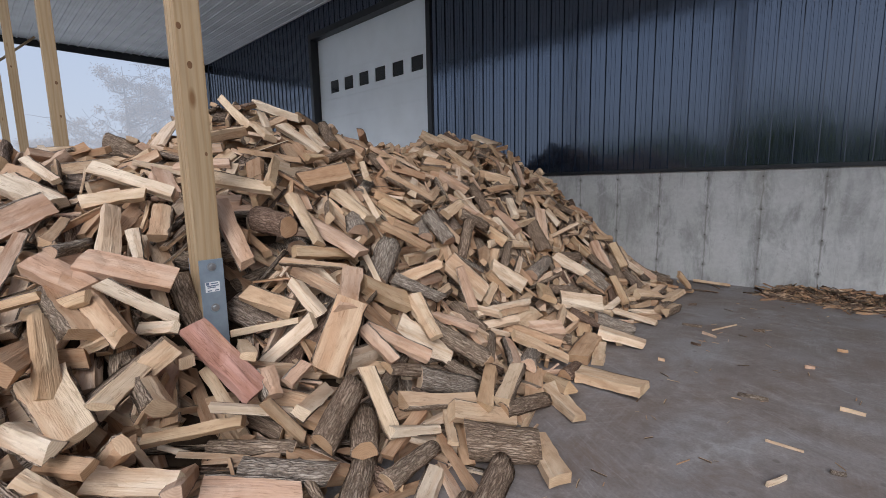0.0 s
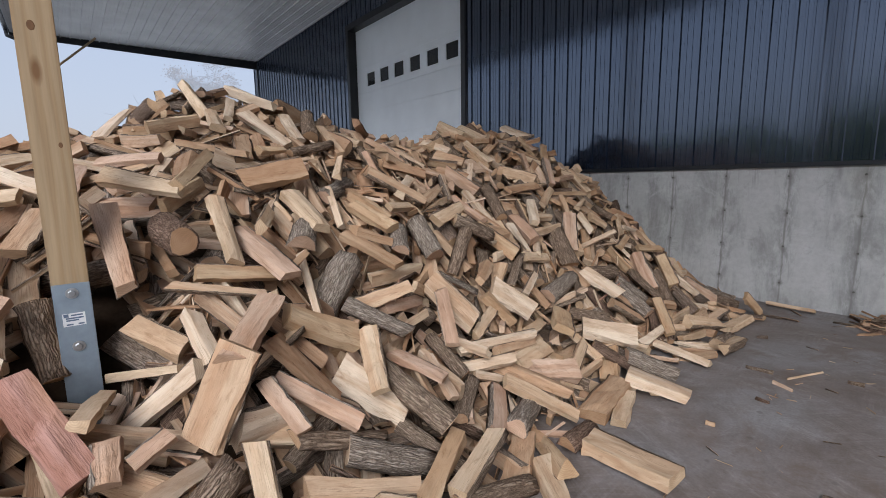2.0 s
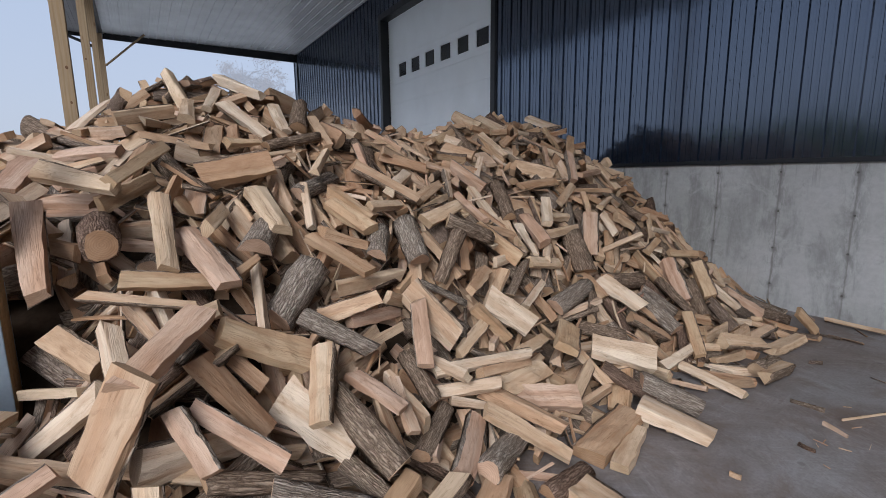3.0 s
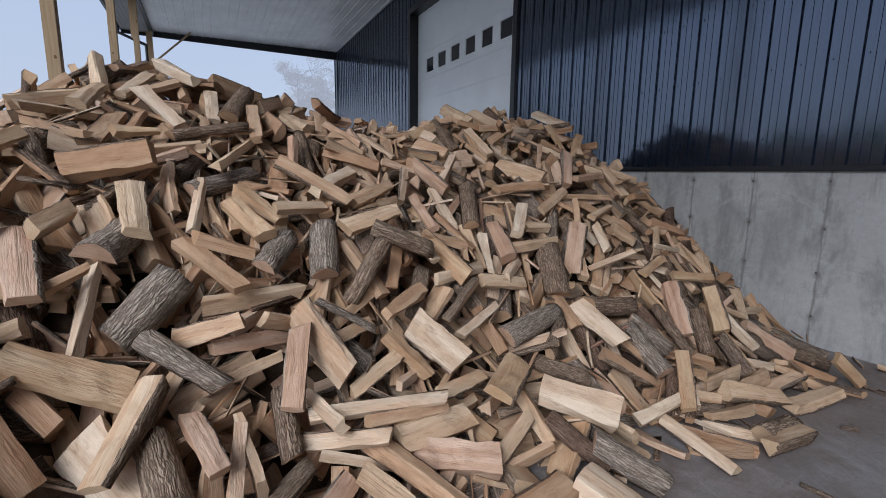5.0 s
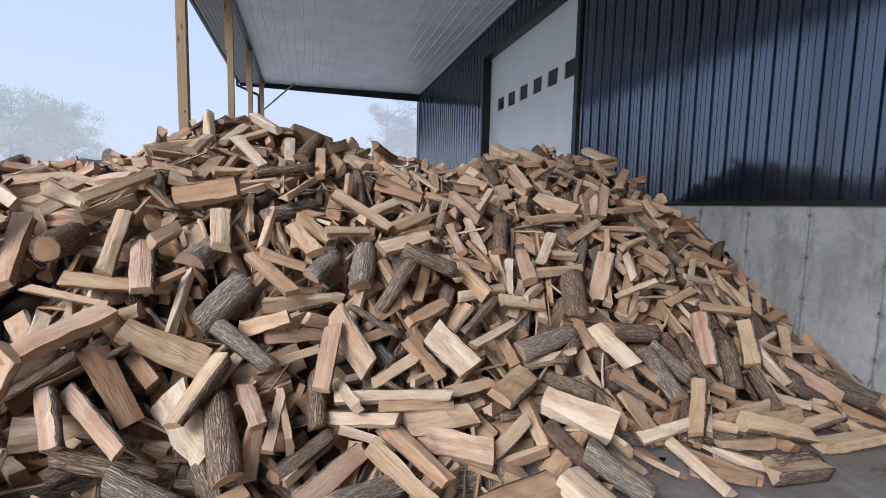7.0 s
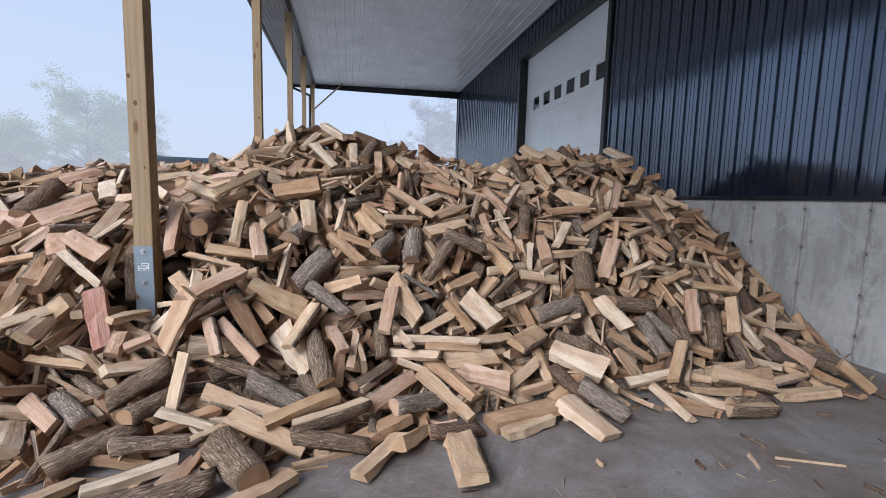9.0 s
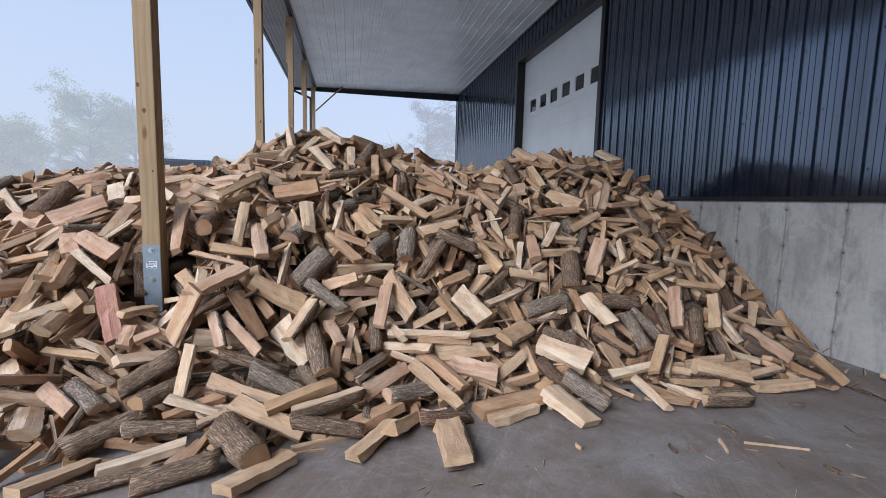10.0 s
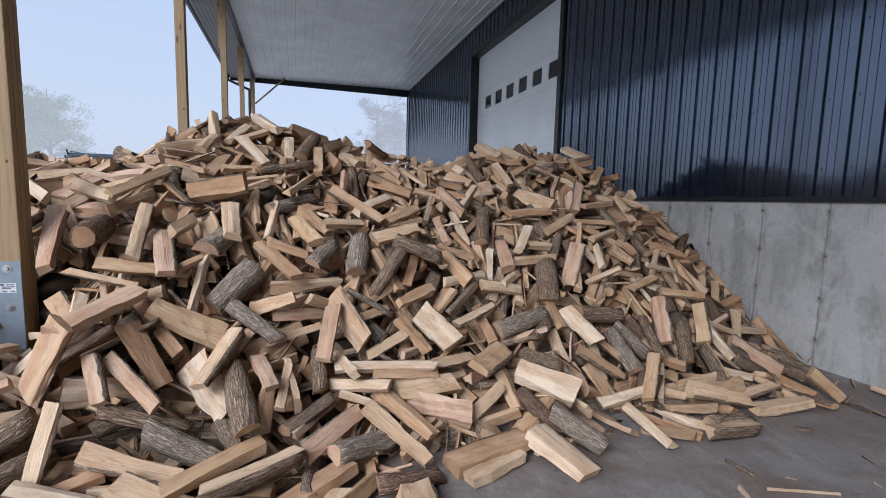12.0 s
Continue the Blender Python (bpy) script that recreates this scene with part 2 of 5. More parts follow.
def make_floor():
    M = Mat("floor_concrete", 0.62, spec=0.4)
    co = M.coords()
    big = M.noise(co, 0.75, 6, 0.65, 0.8)
    mid = M.noise(co, 3.4, 6, 0.7, 1.4)
    sweep = M.noise(M.scaled(co, (1.2, 1.7, 1)), 2.2, 8, 0.75, 0.9)
    fine = M.noise(co, 60, 4, 0.65)
    base = M.ramp(big, (0.34, (0.172, 0.138, 0.119)), (0.48, (0.202, 0.175, 0.164)), (0.62, (0.24, 0.226, 0.226)))
    c = M.mix("MULTIPLY", 0.8, base, M.ramp(mid, (0.34, (0.68, 0.63, 0.60)), (0.56, (1.04, 1.04, 1.05))))
    for turn, amount in ((0.5, 0.16), (-0.9, 0.12), (1.5, 0.10)):
        m = M.node("ShaderNodeMapping")
        M.put(m.inputs["Vector"], co)
        m.inputs["Rotation"].default_value = (0, 0, turn)
        scuff = M.noise(M.scaled(m.outputs[0], (1.6, 24, 1)), 1.6, 6, 0.7, 0.5)
        where = M.ramp(M.noise(co, 1.1 + turn * 0.2, 4, 0.6), (0.47, 0.0), (0.62, 1.0))
        c = M.mix("SCREEN", M.math("MULTIPLY", where, amount), c, M.ramp(scuff, (0.50, 0.0), (0.68, (0.52, 0.54, 0.58))))
    c = M.mix("SCREEN", 0.22, c, M.ramp(sweep, (0.54, 0.0), (0.72, 0.5)))
    c = M.mix("MULTIPLY", 0.5, c, M.ramp(fine, (0.3, 0.66), (0.6, 1.06)))
    dirt = M.ramp(M.noise(co, 1.7, 7, 0.75, 0.5), (0.53, 0.0), (0.63, 1.0))
    c = M.mix("MIX", M.math("MULTIPLY", dirt, 0.6), c, (0.150, 0.108, 0.086, 1))
    spot = M.ramp(M.voronoi(M.scaled(co, (1, 1, 1)), 5.5), (0.07, 1.0), (0.12, 0.0))
    c = M.mix("MIX", M.math("MULTIPLY", spot, 0.45), c, (0.09, 0.072, 0.066, 1))
    M.color(c)
    M.rough(M.ramp(mid, (0.3, 0.5), (0.7, 0.75)))
    M.bump(M.math("ADD", fine, M.math("MULTIPLY", sweep, 0.6)), 0.22, 0.004)
    return M.m


def make_lumber():
    M = Mat("treated_lumber", 0.72, spec=0.3)
    co = M.coords()
    shift = M.node("ShaderNodeObjectInfo").outputs["Random"]
    co2 = M.scaled(co, (1, 1, 1), None)
    sep = M.node("ShaderNodeCombineXYZ")
    M.put(sep.inputs[0], M.math("MULTIPLY", shift, 7.0))
    M.put(sep.inputs[2], M.math("MULTIPLY", shift, 31.0))
    add = M.node("ShaderNodeVectorMath", op="ADD")
    M.put(add.inputs[0], co2)
    M.put(add.inputs[1], sep.outputs[0])
    v = add.outputs[0]
    wave = M.node("ShaderNodeTexWave")
    wave.wave_type, wave.bands_direction = "BANDS", "Y"
    M.put(wave.inputs["Vector"], M.scaled(v, (1, 1, 0.11)))
    wave.inputs["Scale"].default_value = 8
    wave.inputs["Distortion"].default_value = 5.5
    wave.inputs["Detail"].default_value = 2.5
    wave.inputs["Detail Scale"].default_value = 1.2
    fine = M.noise(M.scaled(v, (60, 60, 2.5)), 1.5, 4)
    c = M.mix("MIX", M.ramp(wave.outputs["Fac"], (0.35, 0.0), (0.95, 1.0)), (0.43, 0.315, 0.195, 1), (0.385, 0.268, 0.156, 1))
    c = M.mix("MULTIPLY", 0.5, c, M.ramp(fine, (0.3, 0.7), (0.6, 1.03)))
    c = M.mix("MULTIPLY", 0.6, c, M.ramp(M.noise(M.scaled(v, (6, 6, 0.7)), 1.0, 3), (0.3, (0.75, 0.70, 0.62)), (0.65, (1, 1, 1))))
    knot = M.voronoi(M.scaled(v, (5.5, 5.5, 1.9)), 1.0)
    c = M.mix("MIX", M.ramp(knot, (0.07, 0.9), (0.13, 0.0)), c, (0.17, 0.085, 0.035, 1))
    M.color(c).bump(fine, 0.25, 0.003)
    return M.m


def plain(name, col, rough=0.6, metal=0.0, spec=0.5, scale=8.0, amount=0.3):
    M = Mat(name, rough, metal, spec)
    n = M.noise(M.coords(), scale, 4, 0.6)
    M.color(M.mix("MULTIPLY", amount, (*col, 1), M.ramp(n, (0.3, 0.6), (0.7, 1.1))))
    M.bump(n, 0.08, 0.004)
    return M.m


WOOD, END, BARK = make_wood("split_wood"), make_wood("sawn_end", True), make_bark()
SIDING = make_siding()
TRIM = make_metal("black_trim", (0.012, 0.013, 0.016), 0.38)
WHITE_METAL = make_metal("white_ceiling_metal", (0.87, 0.88, 0.90), 0.34, 0.5, 0.25)
SOFFIT = make_metal("soffit_metal", (0.31, 0.29, 0.29), 0.5, 0.4, 0.3)
DOOR_WHITE = make_metal("white_door_skin", (0.88, 0.93, 0.97), 0.38, 0.4, 0.12)
CONCRETE, FLOOR, LUMBER = make_concrete_wall(), make_floor(), make_lumber()
TIE = plain("form_tie_stain", (0.13, 0.125, 0.115), 0.9, 0, 0.2, 60, 0.5)
STEEL = plain("galvanized_steel", (0.28, 0.34, 0.40), 0.48, 0.4, 0.5, 30)
BOLT = plain("bolt_zinc", (0.55, 0.56, 0.57), 0.35, 0.9, 0.5, 40)
KNOT = plain("knot_wood", (0.17, 0.085, 0.04), 0.7, 0, 0.3, 40, 0.5)
STICKER = plain("sticker_white", (0.78, 0.79, 0.80), 0.5)
INK = plain("sticker_ink", (0.12, 0.16, 0.24), 0.6)
# near-black brown that stands for the shade deep between the logs
GAP_SHADE = plain("wood_litter", (0.060, 0.040, 0.027), 0.95, 0, 0.1, 40, 0.8)
GROUND = plain("gravel_ground", (0.40, 0.395, 0.37), 0.95, 0, 0.1, 5, 0.6)
DARK_GLASS = plain("door_glass", (0.018, 0.020, 0.022), 0.08, 0, 0.6, 2, 0.2)
LEAF = plain("leaf_green", (0.36, 0.42, 0.10), 0.8, 0, 0.2, 0.4, 0.5)
LEAF_RUST = plain("leaf_rust", (0.30, 0.235, 0.19), 0.8, 0, 0.2, 0.4, 0.5)
TRUNK = plain("tree_bark", (0.09, 0.075, 0.06), 0.9, 0, 0.1, 12, 0.5)
TEAL = plain("truck_paint", (0.02, 0.055, 0.075), 0.3, 0, 0.5, 3, 0.2)
RUBBER = plain("tyre_rubber", (0.02, 0.02, 0.02), 0.85, 0, 0.2, 20, 0.3)


# haze put in as emission on a half-clear sheet, whiter near the ground
def make_fog_glow():
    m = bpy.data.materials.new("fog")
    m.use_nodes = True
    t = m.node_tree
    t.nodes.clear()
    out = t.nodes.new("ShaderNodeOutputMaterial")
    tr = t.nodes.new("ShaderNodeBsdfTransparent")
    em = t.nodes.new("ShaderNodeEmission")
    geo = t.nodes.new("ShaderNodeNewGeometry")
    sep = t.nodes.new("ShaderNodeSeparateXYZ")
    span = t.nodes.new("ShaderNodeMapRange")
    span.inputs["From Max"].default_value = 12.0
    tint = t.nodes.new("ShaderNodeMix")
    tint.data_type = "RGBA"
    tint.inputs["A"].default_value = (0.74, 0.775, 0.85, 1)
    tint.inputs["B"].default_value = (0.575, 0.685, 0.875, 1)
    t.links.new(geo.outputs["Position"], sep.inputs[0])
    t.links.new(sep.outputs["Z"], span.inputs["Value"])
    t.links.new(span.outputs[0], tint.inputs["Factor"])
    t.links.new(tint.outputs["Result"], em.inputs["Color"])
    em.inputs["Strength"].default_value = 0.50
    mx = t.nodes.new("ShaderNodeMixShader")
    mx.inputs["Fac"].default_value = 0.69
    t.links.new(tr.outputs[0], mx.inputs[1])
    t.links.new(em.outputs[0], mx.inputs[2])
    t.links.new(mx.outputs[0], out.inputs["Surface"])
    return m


FOG_GLOW = make_fog_glow()


# ---- mesh helpers ----
def to_mesh(name, bm, *mats):
    me = bpy.data.meshes.new(name)
    bmesh.ops.recalc_face_normals(bm, faces=bm.faces)
    bm.to_mesh(me)
    bm.free()
    for m in mats:
        me.materials.append(m)
    return me


def part(name, bm, material, parent, label=""):
    ob = new(name, to_mesh(name, bm, *(material if isinstance(material, tuple) else (material,))))
    ob.parent = parent
    if label:
        ob["label"] = label
    return ob


def thing(name, label, category, kind="", group="", at=(0, 0, 0)):
    e = new(name)
    e.location = at
    return tagged(e, label, category, group, kind)


def box(bm, x0, x1, y0, y1, z0, z1, bevel=0.0):
    r = bmesh.ops.create_cube(bm, size=1.0)
    for v in r["verts"]:
        v.co = Vector((x0 + (v.co.x + 0.5) * (x1 - x0), y0 + (v.co.y + 0.5) * (y1 - y0), z0 + (v.co.z + 0.5) * (z1 - z0)))
    if bevel:
        edges = list({e for v in r["verts"] for e in v.link_edges})
        bmesh.ops.bevel(bm, geom=edges, offset=bevel, segments=2, affect="EDGES")
    return bm


def boxed(*a, **k):
    return box(bmesh.new(), *a, **k)


def rod(bm, a, b, r0, r1=None, n=8):
    a, b = Vector(a), Vector(b)
    m = Matrix.Translation((a + b) / 2) @ (b - a).to_track_quat("Z", "Y").to_matrix().to_4x4()
    bmesh.ops.create_cone(bm, cap_ends=True, segments=n, radius1=r0, radius2=r0 if r1 is None else r1, depth=(b - a).length, matrix=m)
    return bm


def structure(name, bm, mats, label, category):
    ob = new(name, to_mesh(name, bm, *(mats if isinstance(mats, tuple) else (mats,))))
    return tagged(ob, label, category, kind="structure")


# ---- setting ----
YW = 7.06             # face of the long wall
ZC = 1.56             # top of the concrete
Z_CEIL, Z_EAVE = 6.12, 6.00
X_FAR, X_NEAR = -18.9, 8.9
Y_POST, Y_EAVE = 0.88, 0.05
DX0, DX1, DZ, Y_DOOR = -11.5, -7.05, 5.40, 7.26

structure("floor", boxed(X_FAR - 0.6, 9.6, -0.6, YW + 0.3, -0.15, 0.0), FLOOR, "grey trowelled concrete slab, dusty and stained", "floor")
bm = bmesh.new()
bmesh.ops.create_grid(bm, x_segments=2, y_segments=2, size=600, matrix=Matrix.Translation((0, 0, -0.06)))
structure("ground", bm, GROUND, "gravel and grass ground fading into fog", "ground")

wall_c = structure("wall_concrete", boxed(DX1 + 0.1, 9.0, YW, YW + 0.25, -0.1, ZC, bevel=0.006), CONCRETE, "grey poured concrete wall with form seams and stains", "wall")
structure("wall_concrete_far", boxed(X_FAR, DX0 - 0.1, YW, YW + 0.25, -0.1, ZC), CONCRETE, "grey poured concrete wall beyond the big door", "wall")

# small rough marks of the form ties along the seams
for i in range(12):
    for z in (1.45, 1.05, 0.66, 0.25):
        x = -0.41 - 0.625 * (i - 4) - 0.625
        if x < DX1 + 0.3:
            continue
        bm = bmesh.new()
        bmesh.ops.create_cone(bm, cap_ends=True, segments=7, radius1=0.012, radius2=0.007, depth=0.010, matrix=Matrix.Translation((x + random.uniform(-0.01, 0.01), YW - 0.004, z + random.uniform(-0.012, 0.012))) @ Matrix.Rotation(radians(90), 4, "X"))
        part("form_tie", bm, TIE, wall_c)

# ribbed sheet: one broad rib a pitch and two low ones between
PITCH = 0.24
RIB = ((0.0, 0.0), (0.009, 0.024), (0.036, 0.024), (0.045, 0.0), (0.094, 0.0), (0.097, 0.0055), (0.117, 0.0055), (0.120, 0.0), (0.160, 0.0), (0.163, 0.0055), (0.183, 0.0055), (0.186, 0.0))


def sheet_mesh(name, ribs, z0, z1, screws=()):
    bm = bmesh.new()
    line = [(k * PITCH + u, h) for k in range(ribs) for u, h in RIB] + [(ribs * PITCH, 0.0), (ribs * PITCH + 0.004, 0.012)]
    low = [bm.verts.new((x, -h, z0)) for x, h in line]
    top = [bm.verts.new((x, -h, z1)) for x, h in line]
    for i in range(len(line) - 1):
        bm.faces.new((low[i], low[i + 1], top[i + 1], top[i]))
    for z in screws:
        for k in range(ribs):
            bmesh.ops.create_cone(bm, cap_ends=True, segments=6, radius1=0.009, radius2=0.006, depth=0.010, matrix=Matrix.Translation((k * PITCH + 0.076, -0.006, z)) @ Matrix.Rotation(radians(90), 4, "X"))
    me = bpy.data.meshes.new(name)
    bm.to_mesh(me)
    bm.free()
    me.materials.append(SIDING)
    return me


SCREWS = [1.85 + 0.63 * k for k in range(7)]
wall_m = structure("wall_north", boxed(DX1 + 0.12, 9.0, YW + 0.01, YW + 0.24, ZC, Z_CEIL + 0.2), SIDING, "wall of black ribbed steel siding above concrete", "wall")
wall_f = structure("wall_north_far", boxed(X_FAR, DX0 - 0.12, YW + 0.01, YW + 0.24, ZC, Z_CEIL + 0.2), SIDING, "black ribbed steel siding beyond the big door", "wall")
wall_h = structure("wall_over_door", boxed(DX0 - 0.12, DX1 + 0.12, YW + 0.01, YW + 0.24, DZ + 0.12, Z_CEIL + 0.2), SIDING, "black ribbed steel siding above the big door", "wall")
full = sheet_mesh("siding_panel", 4, ZC + 0.03, Z_CEIL + 0.02, SCREWS)
short = sheet_mesh("siding_panel", 4, DZ + 0.14, Z_CEIL + 0.02, SCREWS[-1:])


def lay_sheets(me, parent, x0, x1):
    x = x0
    while x < x1 - 0.5:
        ob = new("siding_panel", me)
        ob.parent = parent
        ob.location = (x, YW, 0)
        x += 4 * PITCH


lay_sheets(full, wall_m, DX1 + 0.14 + 0.113, 9.0)
lay_sheets(full, wall_f, DX0 - 0.14 - 8 * 4 * PITCH, DX0 - 0.14)
lay_sheets(short, wall_h, DX0 - 0.1, DX1 - 0.2)
structure("trim_base", boxed(DX1 + 0.12, 9.0, YW - 0.045, YW + 0.005, ZC - 0.012, ZC + 0.035, bevel=0.006), TRIM, "black drip trim along the foot of the siding", "trim")
# out-of-view wall, added so the rib flanks mirror dark and less light enters
structure("wall_east", boxed(9.6, 9.85, -0.6, YW + 0.25, -0.15, Z_CEIL + 0.2), SIDING, "unseen dark end wall, added to block light from the east end", "wall")
structure("trim_corner", boxed(X_FAR - 0.06, X_FAR + 0.05, YW - 0.04, YW + 0.26, 0, Z_CEIL), TRIM, "black corner trim at the end of the wall", "trim")

# ceiling of ribbed white sheets, the ribs running along the building
bm = bmesh.new()
n_rib = int((YW - 0.95) / PITCH)
line = []
for k in range(n_rib + 1):
    for u, h in RIB:
        y = 0.95 + k * PITCH + u
        if y < YW - 0.005:
            line.append((y, h * 1.15))
zc = lambda y: Z_EAVE + (Z_CEIL - Z_EAVE) * (y - 0.95) / (YW - 0.95)
a = [bm.verts.new((X_FAR, y, zc(y) - h)) for y, h in line]
b = [bm.verts.new((X_NEAR, y, zc(y) - h)) for y, h in line]
for i in range(len(line) - 1):
    bm.faces.new((a[i], a[i + 1], b[i + 1], b[i]))
structure("ceiling", bm, WHITE_METAL, "ceiling of white ribbed steel sheets", "ceiling")
structure("roof", boxed(X_FAR - 0.1, X_NEAR + 0.1, Y_EAVE, YW + 6, Z_CEIL + 0.06, Z_CEIL + 0.28), TRIM, "roof over the open lean-to", "roof")

bm = bmesh.new()
soff = [(Y_EAVE + 0.02 + 0.1 * k + u, h) for k in range(8) for u, h in ((0, 0), (0.004, 0.008), (0.09, 0.008), (0.096, 0.0))]
a = [bm.verts.new((X_FAR, y, 5.93 - h)) for y, h in soff]
b = [bm.verts.new((X_NEAR, y, 5.93 - h)) for y, h in soff]
for i in range(len(soff) - 1):
    bm.faces.new((a[i], a[i + 1], b[i + 1], b[i]))
structure("soffit", bm, SOFFIT, "grey ribbed soffit outside the posts", "soffit")
structure("eave_beam", boxed(X_FAR, X_NEAR, 0.86, 0.955, 5.86, 6.1, bevel=0.004), TRIM, "black trimmed beam along the post line", "beam")
structure("fascia_end", boxed(X_FAR - 0.05, X_FAR, Y_EAVE, YW, 5.82, 6.2), TRIM, "black fascia across the open end", "trim")
structure("fascia_near", boxed(X_NEAR, X_NEAR + 0.05, Y_EAVE, YW, 5.82, 6.2), TRIM, "black fascia across the near end", "trim")

gutter = thing("gutter", "black steel gutter with downspout along the eave", "gutter")
bm = bmesh.new()
prof = ((0.0, 0.0), (0.0, -0.11), (-0.07, -0.11), (-0.11, -0.03), (-0.12, 0.0), (-0.115, 0.0), (-0.105, -0.03), (-0.066, -0.104), (-0.006, -0.104), (-0.006, 0.0))
a = [bm.verts.new((X_FAR - 0.1, Y_EAVE + y, 6.02 + z)) for y, z in prof]
b = [bm.verts.new((X_NEAR, Y_EAVE + y, 6.02 + z)) for y, z in prof]
for i in range(len(prof)):
    j = (i + 1) % len(prof)
    bm.faces.new((a[i], a[j], b[j], b[i]))
bm.faces.new(a)
part("trough", bm, TRIM, gutter)
bm = bmesh.new()
rod(bm, (-18.6, 0.0, 5.92), (-18.55, 0.02, 5.72), 0.045)
rod(bm, (-18.55, 0.02, 5.74), (-18.42, 0.76, 5.42), 0.045)
rod(bm, (-18.42, 0.76, 5.44), (-18.42, 0.76, 0.0), 0.045)
part("downspout", bm, TRIM, gutter)

# big sectional door
door = tagged(new("door_1"), "white sectional overhead door with a row of small square windows", "door", kind="structure")
rows = [0.0, 0.66, 1.32, 1.98, 2.64, 3.30, 3.78, 4.42, DZ]
wins = [(-11.0 + 0.645 * k, -11.0 + 0.645 * k + 0.42) for k in range(6)]
W0, W1 = 3.92, 4.27
for r0, r1 in zip(rows, rows[1:]):
    bm = bmesh.new()
    if r0 == 3.78:
        box(bm, DX0, DX1, Y_DOOR, Y_DOOR + 0.05, r0 + 0.003, W0)
        box(bm, DX0, DX1, Y_DOOR, Y_DOOR + 0.05, W1, r1 - 0.003)
        xs = [DX0] + [v for w in wins for v in w] + [DX1]
        for x0, x1 in zip(xs[::2], xs[1::2]):
            box(bm, x0, x1, Y_DOOR, Y_DOOR + 0.05, W0, W1)
    else:
        box(bm, DX0, DX1, Y_DOOR, Y_DOOR + 0.05, r0 + 0.0015, r1 - 0.0015, bevel=0.003)
    part("door_panel", bm, DOOR_WHITE, door)
for x0, x1 in wins:
    p = part("pane", boxed(x0 + 0.012, x1 - 0.012, Y_DOOR + 0.018, Y_DOOR + 0.03, W0 + 0.012, W1 - 0.012), DARK_GLASS, door, "dark window pane")
    bm = bmesh.new()
    for q in ((x0, x0 + 0.014, W0, W1), (x1 - 0.014, x1, W0, W1), (x0 + 0.014, x1 - 0.014, W0, W0 + 0.014), (x0 + 0.014, x1 - 0.014, W1 - 0.014, W1)):
        box(bm, q[0], q[1], Y_DOOR - 0.006, Y_DOOR + 0.04, q[2], q[3])
    part("window_frame", bm, DOOR_WHITE, p)
structure("door_backing", boxed(DX0 - 0.1, DX1 + 0.1, Y_DOOR + 0.3, Y_DOOR + 0.36, -0.1, DZ + 0.3), TRIM, "dark inside of the building behind the door", "wall")
for nm, q in (("trim_jamb", (DX0 - 0.13, DX0, 0.0, DZ)), ("trim_jamb", (DX1, DX1 + 0.13, 0.0, DZ)), ("trim_head", (DX0 - 0.13, DX1 + 0.13, DZ, DZ + 0.15))):
    structure(nm, boxed(q[0], q[1], YW - 0.03, Y_DOOR + 0.06, q[2], q[3], bevel=0.004), TRIM, "black steel trim round the big door", "trim")


# ---- posts ----
def wooden_post(x, y=Y_POST, knots=()):
    p = thing("post", "squared laminated lumber post in a galvanized steel base bracket", "post", group="posts along the eave", at=(x, y, 0))
    for k in range(3):
        x0 = -0.07 + k * 0.0467
        part("ply", boxed(x0 + 0.0006, x0 + 0.0461, -0.0615, 0.0615, 0.45, 5.86, bevel=0.0025), LUMBER, p)
    part("footing", boxed(-0.068, 0.068, -0.06, 0.06, -0.05, 0.45), CONCRETE, p, "concrete column foot")
    br = part("bracket", boxed(0.0712, 0.0772, -0.062, 0.062, 0.55, 1.065, bevel=0.002), STEEL, p, "grey galvanized steel bracket")
    part("bracket", boxed(-0.0772, -0.0712, -0.062, 0.062, 0.55, 1.065, bevel=0.002), STEEL, p, "grey galvanized steel bracket")
    for z in (1.025, 0.80):
        bm = bmesh.new()
        rod(bm, (0.0774, 0, z), (0.081, 0, z), 0.022, n=16)
        rod(bm, (0.081, 0, z), (0.090, 0, z), 0.014, 0.011, n=6)
        part("bolt", bm, BOLT, br)
    st = part("sticker", boxed(0.0774, 0.0780, -0.040, 0.034, 0.888, 0.942), STICKER, br, "white printed sticker")
    bm = bmesh.new()
    for i, (y0, y1) in enumerate(((-0.012, 0.026), (-0.03, 0.028), (-0.03, 0.012), (-0.03, -0.008), (0.008, 0.028))):
        z = (0.933, 0.921, 0.912, 0.895, 0.895)[i]
        box(bm, 0.0781, 0.0784, y0, y1, z - 0.003, z + 0.003)
    box(bm, 0.0781, 0.0784, -0.036, -0.02, 0.926, 0.94)
    part("print", bm, INK, st)
    for y0, z, r0 in knots:
        bm = bmesh.new()
        bmesh.ops.create_cone(bm, cap_ends=True, segments=12, radius1=r0, radius2=r0 * 0.7, depth=0.0012, matrix=Matrix.Translation((0.0697, y0, z)) @ Matrix.Rotation(radians(90), 4, "Y") @ Matrix.Diagonal((1.5, 1, 1, 1)))
        part("knot", bm, KNOT, p, "dark knot in the wood")
    part("side_block", boxed(-0.05, 0.05, -0.105, -0.0625, 4.75, 5.86, bevel=0.002), LUMBER, p)
    return p


KNOTS = {-2.63: ((-0.045, 2.24, 0.013), (-0.010, 2.06, 0.014), (0.03, 1.62, 0.008)), -6.95: ((0.020, 2.67, 0.015), (0.02, 2.3, 0.012)), -11.1: ((-0.02, 3.6, 0.014),)}
for px in (-2.63, -6.95, -11.1, -14.7, -18.45):
    wooden_post(px, knots=KNOTS.get(px, ()))

